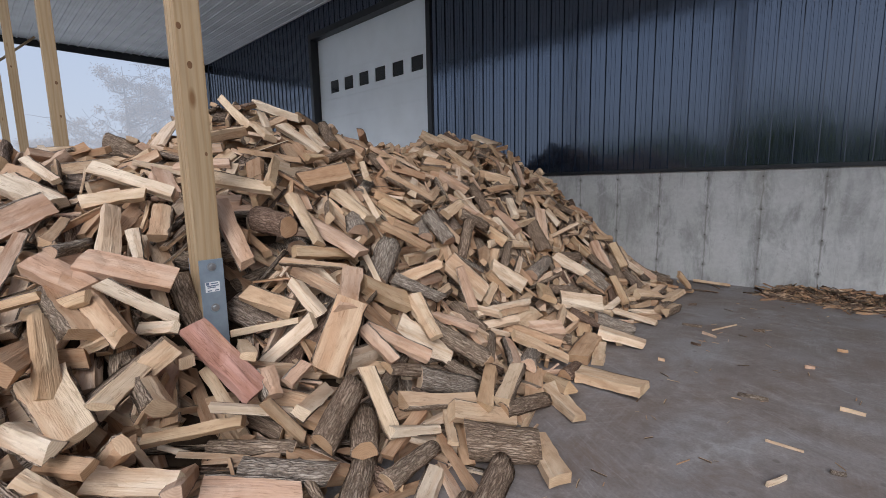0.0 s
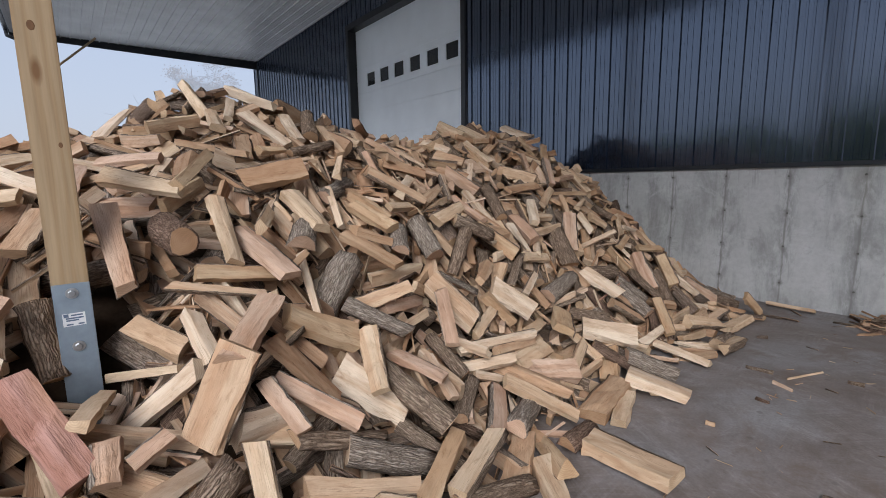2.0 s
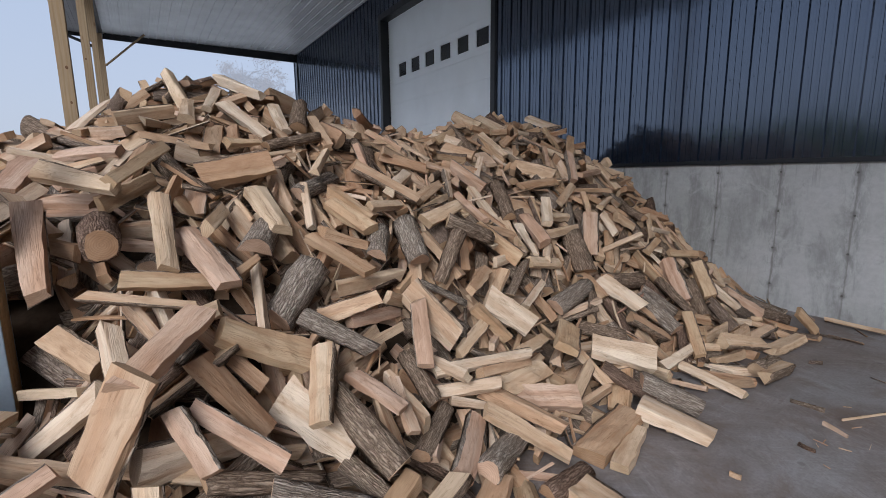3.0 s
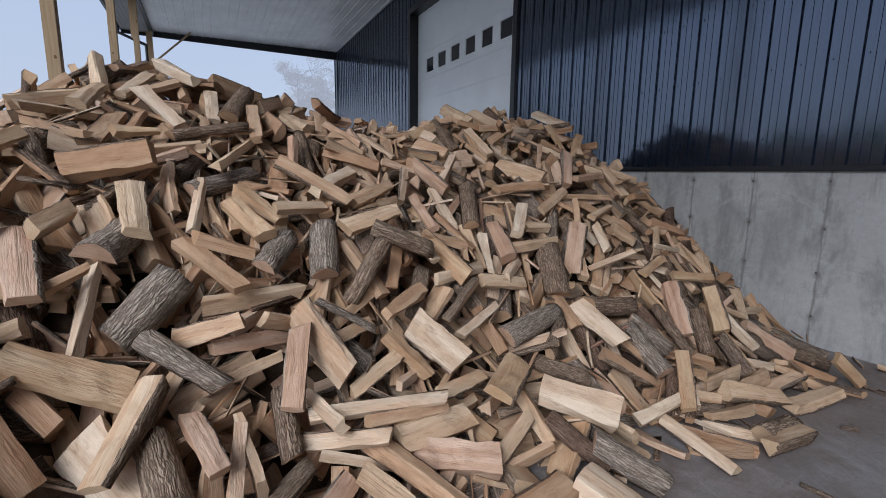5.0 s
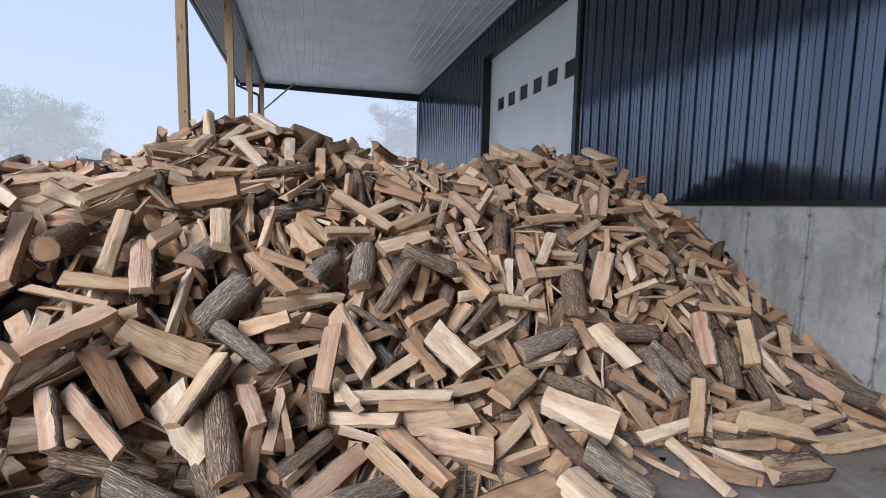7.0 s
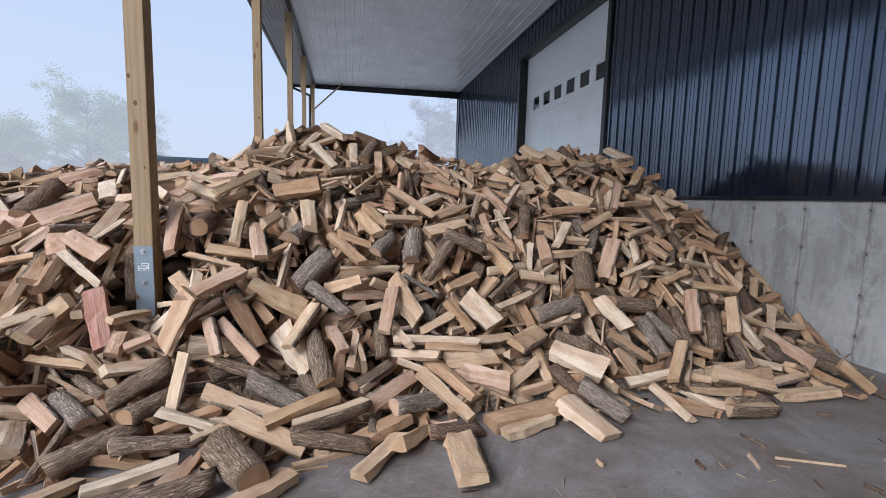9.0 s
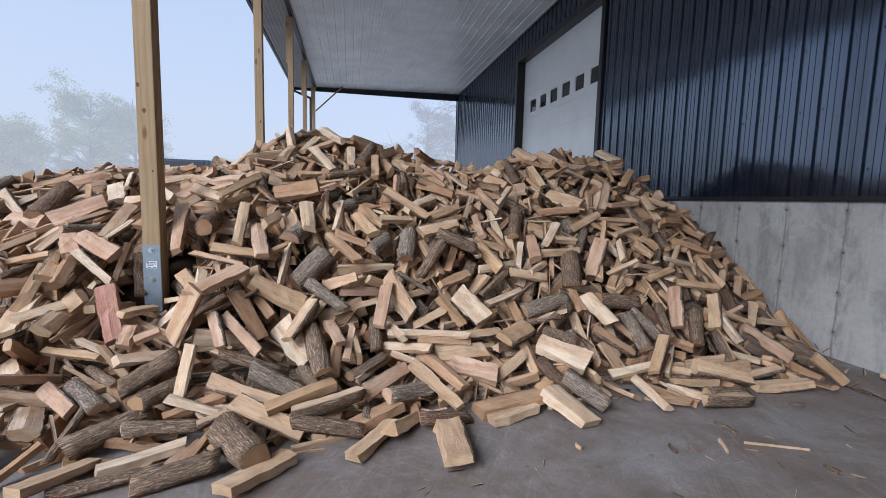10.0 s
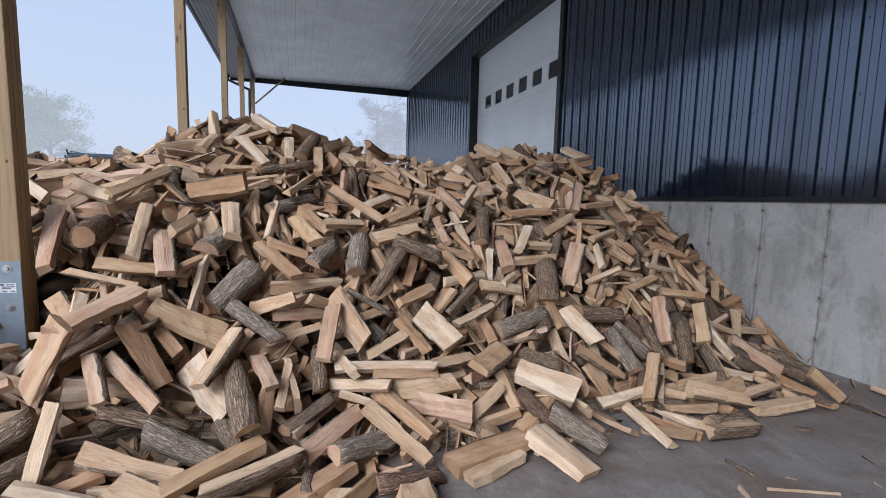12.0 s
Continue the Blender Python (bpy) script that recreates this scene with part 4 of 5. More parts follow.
hand("F", (-2.82, 4.17, 0.99), (-2.85, 4.57, 1.03), 0.109, 0.16, (0.97, 0.04, 0.25))
hand("F", (-3.11, 4.44, 1.26), (-2.87, 4.23, 1.09), 0.108, 0.46, (0.55, -0.05, 0.84))
hand("F", (-3.08, 4.14, 1.14), (-2.76, 4.07, 0.96), 0.128, 0.60, (0.34, -0.50, 0.80))
hand("B", (-2.39, 3.86, 0.56), (-2.46, 4.27, 0.65), 0.165, 0.60, (0.86, 0.04, 0.52))
hand("E", (-2.52, 4.47, 0.63), (-2.20, 4.55, 0.47), 0.164, 0.46, (0.43, -0.75, 0.50))
hand("B", (-2.53, 4.66, 0.61), (-2.49, 5.03, 0.57), 0.164, 0.30, (0.96, -0.08, 0.27))
hand("W", (-2.13, 4.39, 0.42), (-2.02, 4.67, 0.24), 0.131, 0.02, (0.95, -0.27, 0.15))
hand("F", (-2.08, 3.86, 0.36), (-1.82, 4.13, 0.28), 0.200, 0.46, (0.71, -0.54, 0.46))
hand("B", (-2.37, 4.79, 0.50), (-2.04, 4.78, 0.30), 0.134, 0.60, (0.35, -0.73, 0.59))
hand("F", (-2.48, 5.37, 0.69), (-2.23, 5.22, 0.41), 0.149, 0.60, (0.36, -0.65, 0.67))
hand("F", (-2.40, 5.73, 0.65), (-2.19, 5.58, 0.40), 0.129, 0.74, (0.31, -0.67, 0.67))
hand("B", (-2.34, 5.48, 0.52), (-2.11, 5.34, 0.29), 0.138, 0.30, (0.30, -0.65, 0.70))
hand("F", (-2.28, 5.71, 0.48), (-1.99, 5.65, 0.33), 0.104, 0.46, (0.12, -0.82, 0.56))
hand("F", (-2.18, 5.91, 0.35), (-2.01, 6.27, 0.13), 0.145, 0.58, (0.90, -0.44, 0.01))
hand("F", (-2.07, 4.97, 0.37), (-1.81, 4.71, 0.18), 0.104, 0.74, (0.23, -0.41, 0.88))
hand("F", (-1.90, 4.40, 0.14), (-1.88, 4.74, 0.20), 0.080, 0.46, (0.74, -0.15, 0.66))
hand("W", (-1.79, 5.11, 0.19), (-1.68, 5.53, 0.11), 0.137, 0.14, (0.91, -0.17, 0.39))
hand("F", (-2.62, 3.81, 0.84), (-2.65, 4.14, 0.78), 0.094, 0.14, (0.98, 0.12, 0.17))
hand("F", (-2.99, 1.71, 1.50), (-2.93, 2.06, 1.56), 0.167, 0.30, (0.99, -0.15, -0.07))
hand("F", (-2.96, 1.98, 1.42), (-2.64, 2.03, 1.24), 0.132, 0.14, (0.45, 0.19, 0.87))
hand("F", (-3.07, 2.29, 1.44), (-2.80, 2.24, 1.20), 0.069, 0.46, (0.67, 0.28, 0.69))
hand("F", (-2.96, 2.41, 1.33), (-2.71, 2.54, 1.18), 0.113, 0.74, (0.62, -0.40, 0.68))
hand("B", (-3.02, 2.26, 1.39), (-3.30, 2.58, 1.48), 0.124, 0.60, (0.77, 0.61, 0.19))
hand("F", (-3.76, 1.98, 1.98), (-3.50, 2.18, 1.76), 0.107, 0.46, (0.74, -0.39, 0.54))
hand("W", (-3.22, 2.69, 1.55), (-3.03, 3.05, 1.31), 0.109, 0.02, (0.92, -0.35, 0.19))
hand("B", (-1.36, 0.90, 0.14), (-1.62, 1.20, 0.19), 0.145, 0.10, (0.71, 0.55, 0.43))
hand("B", (-1.10, 0.98, 0.06), (-1.22, 1.40, 0.08), 0.090, 0.30, (0.86, 0.22, 0.46))
hand("B", (-1.10, 1.32, 0.04), (-1.21, 1.67, 0.08), 0.138, 0.30, (0.85, 0.22, 0.48))
hand("R", (-1.39, 1.63, 0.14), (-1.11, 1.85, 0.12), 0.200, 0.30, (0.39, -0.44, 0.81))
hand("F", (-0.96, 1.77, 0.05), (-1.24, 2.02, 0.03), 0.122, 0.14, (0.52, 0.63, 0.58))
hand("F", (-1.25, 1.10, 0.05), (-1.44, 1.43, 0.06), 0.109, 0.46, (0.77, 0.44, 0.45))
hand("F", (-1.02, 0.88, 0.11), (-1.35, 1.02, 0.04), 0.099, 0.14, (0.28, 0.87, 0.42))
hand("F", (-2.00, 0.47, 0.61), (-2.35, 0.48, 0.70), 0.136, 0.16, (0.17, 0.78, 0.60))
hand("F", (-1.66, 2.48, 0.21), (-1.93, 2.76, 0.26), 0.117, 0.60, (0.63, 0.50, 0.60))
hand("F", (-1.45, 2.37, 0.09), (-1.67, 2.67, 0.13), 0.151, 0.02, (0.69, 0.43, 0.58))
hand("F", (-1.17, 2.37, 0.03), (-1.51, 2.60, 0.02), 0.127, 0.14, (0.37, 0.58, 0.73))
hand("F", (-1.35, 2.60, 0.05), (-1.65, 2.81, -0.01), 0.129, 0.74, (0.37, 0.71, 0.60))
hand("F", (-1.46, 2.97, -0.01), (-1.00, 2.94, 0.03), 0.200, 0.14, (-0.09, -0.35, 0.93))
hand("B", (-1.49, 2.81, 0.05), (-1.56, 3.13, -0.00), 0.118, 0.85, (0.87, 0.25, 0.42))
hand("F", (-1.47, 3.27, -0.00), (-1.60, 3.61, 0.01), 0.103, 0.14, (0.77, 0.27, 0.58))
hand("F", (-2.04, 2.89, 0.33), (-1.69, 3.12, 0.20), 0.122, 0.02, (0.59, -0.55, 0.60))
hand("F", (-1.98, 3.07, 0.27), (-1.84, 3.41, 0.21), 0.151, 0.58, (0.88, -0.30, 0.36))
hand("B", (-2.10, 2.07, 0.55), (-1.69, 2.18, 0.38), 0.147, 0.10, (0.41, -0.18, 0.89))
hand("B", (-1.74, 3.92, 0.19), (-1.49, 4.11, 0.08), 0.154, 0.60, (0.66, -0.60, 0.45))
hand("F", (-1.88, 4.61, 0.09), (-1.46, 4.58, 0.05), 0.111, 0.46, (0.02, -0.77, 0.64))
hand("B", (-1.55, 4.99, 0.10), (-1.57, 5.33, 0.07), 0.171, 0.10, (0.92, 0.10, 0.39))
hand("W", (-1.45, 4.88, 0.04), (-1.45, 5.25, 0.02), 0.116, 0.14, (0.90, 0.01, 0.44))
hand("F", (-1.69, 5.54, 0.02), (-1.64, 6.00, 0.05), 0.123, 0.14, (0.89, -0.13, 0.45))
hand("F", (-1.72, 6.90, 0.058), (-1.29, 6.86, 0.058), 0.085, 0.14, (0.30, -0.60, 0.70))
hand("F", (-1.68, 6.13, 0.18), (-1.62, 6.38, -0.03), 0.093, 0.74, (0.91, -0.38, -0.19))
hand("B", (-3.17, -0.19, 1.28), (-3.54, -0.15, 1.53), 0.200, 0.85, (0.45, 0.73, 0.52))
hand("F", (-3.00, -0.02, 1.24), (-3.10, 0.31, 1.39), 0.160, 0.60, (0.95, 0.30, -0.04))
hand("W", (-2.73, 0.26, 1.23), (-3.06, 0.38, 1.31), 0.080, 0.02, (0.38, 0.89, 0.25))
hand("F", (-2.74, 0.48, 1.12), (-3.01, 0.57, 1.36), 0.112, 0.46, (0.62, 0.63, 0.47))
hand("F", (-2.86, 0.24, 1.15), (-2.71, 0.55, 1.01), 0.196, 0.60, (0.86, -0.19, 0.48))
hand("F", (-2.37, 0.32, 0.88), (-2.70, 0.26, 1.02), 0.181, 0.02, (0.20, 0.61, 0.77))
hand("F", (-2.27, 0.27, 0.53), (-2.18, 0.55, 0.75), 0.131, 0.16, (0.95, -0.08, -0.30))
hand("F", (-2.28, 0.16, 0.65), (-2.53, 0.18, 0.92), 0.095, 0.74, (0.62, 0.58, 0.53))
hand("F", (-2.72, -0.17, 0.92), (-2.59, 0.17, 1.00), 0.057, 0.74, (0.94, -0.34, -0.07))
hand("F", (-3.37, -0.56, 1.23), (-3.12, -0.18, 1.21), 0.141, 0.60, (0.82, -0.54, 0.20))
hand("F", (-3.37, 1.51, 1.80), (-3.72, 1.64, 1.81), 0.066, 0.46, (0.35, 0.94, -0.07))
hand("F", (-2.77, 1.51, 1.40), (-2.47, 1.51, 1.11), 0.097, 0.14, (0.67, 0.28, 0.69))
hand("F", (-2.73, 1.60, 1.24), (-2.33, 1.71, 1.05), 0.122, 0.60, (0.43, -0.08, 0.90))
hand("F", (-2.72, 1.34, 1.48), (-3.09, 1.57, 1.65), 0.066, 0.74, (0.60, 0.74, 0.30))
hand("F", (-4.34, 2.02, 2.26), (-3.97, 2.25, 2.10), 0.114, 0.46, (0.59, -0.76, 0.29))
hand("F", (-4.01, 2.36, 2.03), (-3.71, 2.37, 1.82), 0.091, 0.46, (0.57, -0.05, 0.82))
hand("B", (-3.70, 2.48, 1.87), (-4.08, 2.62, 2.09), 0.153, 0.30, (0.56, 0.46, 0.69))
hand("F", (-3.90, 2.63, 1.94), (-3.51, 2.61, 1.70), 0.089, 0.02, (0.51, -0.08, 0.86))
hand("F", (-3.49, 2.83, 1.71), (-3.20, 2.78, 1.49), 0.078, 0.60, (0.60, 0.02, 0.80))
hand("B", (-3.73, 2.91, 1.76), (-3.37, 2.91, 1.49), 0.088, 0.30, (0.59, -0.20, 0.78))
hand("B", (-4.38, 4.27, 1.99), (-4.01, 4.31, 1.72), 0.139, 0.30, (0.50, -0.64, 0.59))
hand("F", (-4.36, 4.04, 1.90), (-3.94, 4.07, 1.79), 0.103, 0.46, (0.18, -0.89, 0.41))
hand("F", (-3.70, 4.58, 1.56), (-3.40, 4.83, 1.46), 0.190, 0.14, (0.65, -0.75, 0.09))
hand("F", (-3.11, 4.64, 1.22), (-3.31, 5.03, 1.36), 0.084, 0.16, (0.85, 0.27, 0.46))
hand("F", (-4.07, 5.35, 1.76), (-3.71, 5.34, 1.65), 0.083, 0.14, (0.10, -0.91, 0.40))
hand("F", (-3.92, 5.66, 1.70), (-4.17, 5.96, 1.93), 0.107, 0.74, (0.68, 0.02, 0.73))
hand("F", (-3.60, 3.52, 1.54), (-3.78, 3.83, 1.58), 0.087, 0.74, (0.87, 0.49, 0.08))
hand("F", (-3.53, 3.08, 1.67), (-3.65, 3.41, 1.56), 0.084, 0.02, (0.94, 0.27, -0.19))
hand("F", (-3.11, 3.13, 1.31), (-3.31, 3.45, 1.41), 0.100, 0.02, (0.85, 0.45, 0.27))
hand("F", (-3.35, 3.63, 1.32), (-2.92, 3.59, 1.15), 0.084, 0.60, (0.29, -0.46, 0.84))
hand("B", (-3.37, 4.10, 1.42), (-3.02, 3.94, 1.17), 0.144, 0.30, (0.55, -0.14, 0.82))
hand("B", (-2.76, 4.42, 0.99), (-2.54, 4.35, 0.74), 0.200, 0.30, (0.62, -0.44, 0.65))
hand("E", (-2.94, 4.85, 1.11), (-2.77, 4.66, 0.79), 0.167, 0.58, (0.74, -0.33, 0.58))
hand("F", (-2.49, 5.43, 0.75), (-2.46, 5.86, 0.70), 0.075, 0.74, (0.99, -0.06, 0.10))
hand("F", (-2.64, 5.40, 0.96), (-2.69, 5.74, 0.89), 0.055, 0.46, (0.99, 0.13, -0.06))
hand("F", (-2.54, 5.16, 0.79), (-2.64, 5.47, 0.85), 0.081, 0.74, (0.86, 0.19, 0.46))
hand("F", (-2.82, 4.87, 0.78), (-2.52, 4.97, 0.95), 0.054, 0.46, (0.39, -0.90, -0.20))
hand("F", (-3.09, 6.71, 0.69), (-2.80, 6.42, 0.49), 0.093, 0.16, (0.28, -0.35, 0.90))
hand("B", (-2.44, 5.17, 0.56), (-2.04, 5.02, 0.37), 0.089, 0.30, (0.15, -0.58, 0.80))
hand("F", (-2.33, 5.78, 0.49), (-2.34, 6.13, 0.37), 0.064, 0.14, (1.00, 0.01, -0.04))
hand("F", (-3.48, 6.31, 1.05), (-3.16, 6.22, 0.89), 0.078, 0.74, (0.11, -0.75, 0.66))
hand("B", (-3.27, 5.72, 1.16), (-2.89, 5.57, 1.05), 0.109, 0.30, (-0.05, -0.69, 0.72))
hand("F", (-3.33, 4.94, 1.32), (-3.11, 5.35, 1.31), 0.061, 0.14, (0.88, -0.47, 0.03))
hand("F", (-3.87, 6.23, 1.33), (-4.05, 6.65, 1.36), 0.058, 0.74, (0.90, 0.39, 0.18))
hand("F", (-3.71, 0.28, 1.65), (-3.38, 0.37, 1.52), 0.059, 0.46, (0.43, -0.66, 0.62))
hand("F", (-4.02, 0.21, 1.60), (-3.58, 0.30, 1.55), 0.086, 0.90, (0.22, -0.95, 0.22))
hand("B", (-2.64, 0.27, 1.19), (-2.91, 0.44, 1.19), 0.068, 0.60, (0.50, 0.84, 0.21))
hand("F", (-2.73, 0.12, 0.90), (-2.43, 0.30, 1.00), 0.074, 0.74, (0.54, -0.84, -0.08))
hand("E", (-2.41, 0.13, 0.71), (-2.07, 0.19, 0.57), 0.200, 0.14, (0.40, -0.29, 0.87))
hand("F", (-2.30, 0.04, 0.82), (-2.63, 0.17, 0.79), 0.138, 0.90, (0.27, 0.83, 0.48))
hand("F", (-2.39, 0.01, 0.55), (-2.04, 0.10, 0.57), 0.126, 0.46, (0.10, -0.60, 0.80))
hand("F", (-2.25, 0.08, 0.42), (-1.92, 0.18, 0.50), 0.083, 0.30, (0.11, -0.79, 0.60))
hand("F", (-2.22, 0.23, 0.30), (-1.94, 0.27, 0.50), 0.109, 0.02, (0.42, -0.81, -0.41))
hand("F", (-2.07, 0.21, 0.37), (-1.78, 0.41, 0.38), 0.116, 0.46, (0.43, -0.68, 0.59))
hand("F", (-1.68, 0.40, 0.42), (-1.98, 0.55, 0.29), 0.098, 0.58, (0.11, 0.76, 0.65))
hand("F", (-1.83, 0.53, 0.27), (-1.58, 0.79, 0.24), 0.102, 0.60, (0.62, -0.52, 0.58))
hand("B", (-2.10, 0.64, 0.29), (-1.83, 0.90, 0.28), 0.077, 0.10, (0.60, -0.61, 0.52))
hand("F", (-2.52, 0.51, 0.79), (-2.29, 0.59, 0.83), 0.066, 0.46, (0.28, -0.94, 0.20))
hand("F", (-2.53, 0.27, 0.74), (-2.26, 0.36, 0.85), 0.073, 0.16, (0.40, -0.89, -0.20))
hand("F", (-3.02, 0.81, 1.36), (-2.79, 0.71, 1.22), 0.127, 0.02, (0.54, 0.07, 0.84))
hand("F", (-2.88, 0.61, 1.24), (-2.58, 0.56, 1.13), 0.075, 0.46, (0.32, -0.19, 0.93))

hand("F", (-2.86, 2.64, 1.30), (-3.02, 2.91, 1.29), 0.078, 0.14, (0.73, 0.46, 0.50))
hand("F", (-2.65, 2.26, 1.19), (-2.63, 2.51, 1.10), 0.100, 0.30, (0.88, 0.09, 0.47))
hand("F", (-2.67, 2.20, 1.16), (-2.45, 2.42, 0.98), 0.093, 0.30, (0.71, -0.13, 0.69))
hand("B", (-2.79, 2.67, 1.17), (-2.56, 2.54, 1.07), 0.143, 0.60, (0.52, 0.38, 0.76))
hand("F", (-3.11, 2.89, 1.39), (-3.41, 3.20, 1.50), 0.095, 0.46, (0.65, 0.39, 0.65))
hand("F", (-3.46, 1.48, 1.74), (-3.15, 1.78, 1.66), 0.076, 0.30, (0.60, -0.45, 0.66))
hand("F", (-3.44, 1.72, 1.85), (-3.81, 1.76, 2.00), 0.102, 0.14, (0.39, 0.22, 0.89))
hand("F", (-3.23, 1.90, 1.69), (-3.30, 2.08, 1.70), 0.066, 0.74, (0.81, 0.30, 0.50))
hand("B", (-3.35, 2.15, 1.69), (-3.54, 2.55, 1.78), 0.082, 0.30, (0.81, 0.27, 0.51))
hand("F", (-3.08, 2.37, 1.52), (-3.41, 2.56, 1.67), 0.080, 0.14, (0.55, 0.37, 0.74))
hand("W", (-2.62, 1.69, 1.27), (-2.76, 1.78, 1.34), 0.117, 0.14, (0.62, 0.40, 0.67))
hand("B", (-2.56, 1.90, 1.18), (-2.72, 1.99, 1.25), 0.167, 0.60, (0.57, 0.43, 0.70))
hand("F", (-2.40, 1.71, 1.02), (-2.50, 1.86, 1.10), 0.049, 0.30, (0.81, 0.31, 0.50))
hand("F", (-2.81, 4.19, 0.91), (-2.65, 4.00, 0.85), 0.093, 0.46, (0.57, 0.21, 0.79))
hand("F", (-2.37, 3.51, 0.62), (-2.56, 3.86, 0.69), 0.065, 0.46, (0.68, 0.23, 0.70))
hand("B", (-2.38, 4.89, 0.52), (-2.19, 5.05, 0.34), 0.145, 0.60, (0.80, -0.34, 0.50))
hand("F", (-4.22, 4.59, 1.91), (-3.83, 4.59, 1.68), 0.106, 0.14, (0.46, -0.44, 0.77))
hand("E", (-3.31, 4.34, 1.37), (-3.29, 4.76, 1.41), 0.110, 0.30, (0.86, -0.08, 0.50))
hand("F", (-2.98, 5.04, 1.17), (-3.14, 5.40, 1.24), 0.067, 0.14, (0.69, 0.16, 0.71))
hand("F", (-2.96, 4.37, 1.12), (-2.99, 4.60, 1.11), 0.092, 0.14, (0.84, 0.14, 0.52))
hand("F", (-2.99, 4.02, 1.07), (-2.66, 3.88, 0.89), 0.080, 0.46, (0.47, -0.04, 0.88))
hand("F", (-2.97, 5.09, 1.10), (-2.78, 5.03, 0.95), 0.100, 0.46, (0.52, -0.29, 0.80))
hand("F", (-2.94, 5.26, 1.07), (-2.84, 5.39, 0.97), 0.114, 0.14, (0.86, -0.32, 0.40))
hand("F", (-2.81, 0.19, 1.14), (-2.55, 0.34, 1.03), 0.147, 0.60, (0.55, -0.42, 0.72))
hand("F", (-3.65, 0.17, 1.54), (-3.26, 0.34, 1.41), 0.168, 0.46, (0.43, -0.34, 0.84))
hand("B", (-1.29, 0.85, 0.10), (-1.69, 0.87, 0.27), 0.052, 0.30, (0.39, 0.24, 0.89))
hand("B", (-1.83, 0.69, 0.30), (-1.57, 0.94, 0.27), 0.130, 0.60, (0.39, -0.28, 0.88))
hand("B", (-2.65, 0.76, 0.99), (-2.53, 0.81, 0.70), 0.137, 0.30, (0.90, 0.08, 0.42))
hand("F", (-2.12, 0.85, 0.67), (-2.40, 0.95, 0.64), 0.081, 0.14, (0.00, 0.30, 0.95))
hand("F", (-2.55, 0.96, 0.65), (-2.22, 1.17, 0.74), 0.052, 0.14, (0.34, -0.78, 0.53))
hand("F", (-1.98, 0.99, 0.52), (-2.02, 1.10, 0.56), 0.079, 0.58, (0.78, 0.05, 0.63))
hand("F", (-1.97, 0.91, 0.49), (-2.06, 0.92, 0.58), 0.112, 0.60, (0.70, 0.03, 0.72))
hand("B", (-1.86, 1.53, 0.46), (-1.82, 1.90, 0.33), 0.092, 0.30, (0.82, 0.10, 0.57))
hand("B", (-1.65, 2.62, 0.21), (-1.81, 2.96, 0.17), 0.142, 0.60, (0.60, 0.37, 0.71))
hand("B", (-1.43, 1.15, 0.19), (-1.51, 1.51, 0.15), 0.109, 0.10, (0.54, 0.20, 0.82))
hand("F", (-2.15, 2.65, 0.46), (-2.07, 3.25, 0.44), 0.079, 0.46, (0.84, -0.09, 0.53))
hand("F", (-1.91, 2.81, 0.30), (-1.61, 3.09, 0.10), 0.091, 0.14, (0.63, -0.14, 0.76))
hand("F", (-4.22, 1.68, 2.25), (-3.88, 1.75, 1.98), 0.103, 0.14, (0.63, -0.07, 0.78))
hand("F", (-3.79, 1.87, 1.95), (-4.17, 2.00, 2.14), 0.071, 0.46, (0.50, 0.32, 0.81))
hand("F", (-3.78, 0.47, 1.58), (-3.95, 0.76, 1.65), 0.132, 0.14, (0.72, 0.28, 0.64))
hand("F", (-3.16, 0.88, 1.44), (-3.56, 0.95, 1.59), 0.127, 0.60, (0.38, 0.21, 0.90))
hand("F", (-3.17, 1.10, 1.48), (-3.22, 1.24, 1.53), 0.129, 0.58, (0.82, 0.09, 0.56))
hand("F", (-3.60, 1.07, 1.62), (-3.38, 1.34, 1.64), 0.099, 0.60, (0.58, -0.52, 0.62))
hand("F", (-4.37, 0.37, 1.73), (-4.43, 0.63, 1.77), 0.099, 0.14, (0.77, 0.09, 0.63))
hand("F", (-4.50, 3.17, 2.00), (-4.50, 3.48, 1.96), 0.161, 0.58, (0.71, 0.10, 0.70))
hand("F", (-4.16, 2.89, 1.93), (-3.92, 3.00, 1.83), 0.160, 0.14, (0.43, -0.17, 0.89))
hand("F", (-4.64, 4.53, 2.17), (-4.43, 4.70, 2.02), 0.157, 0.14, (0.72, -0.43, 0.54))
hand("F", (-4.64, 4.87, 2.14), (-4.31, 5.09, 1.93), 0.189, 0.14, (0.66, -0.40, 0.64))
hand("F", (-4.80, 5.85, 2.23), (-4.39, 5.92, 2.08), 0.147, 0.46, (0.36, -0.30, 0.88))
hand("F", (-4.32, 5.17, 1.97), (-4.39, 5.60, 1.96), 0.116, 0.46, (0.79, 0.13, 0.60))


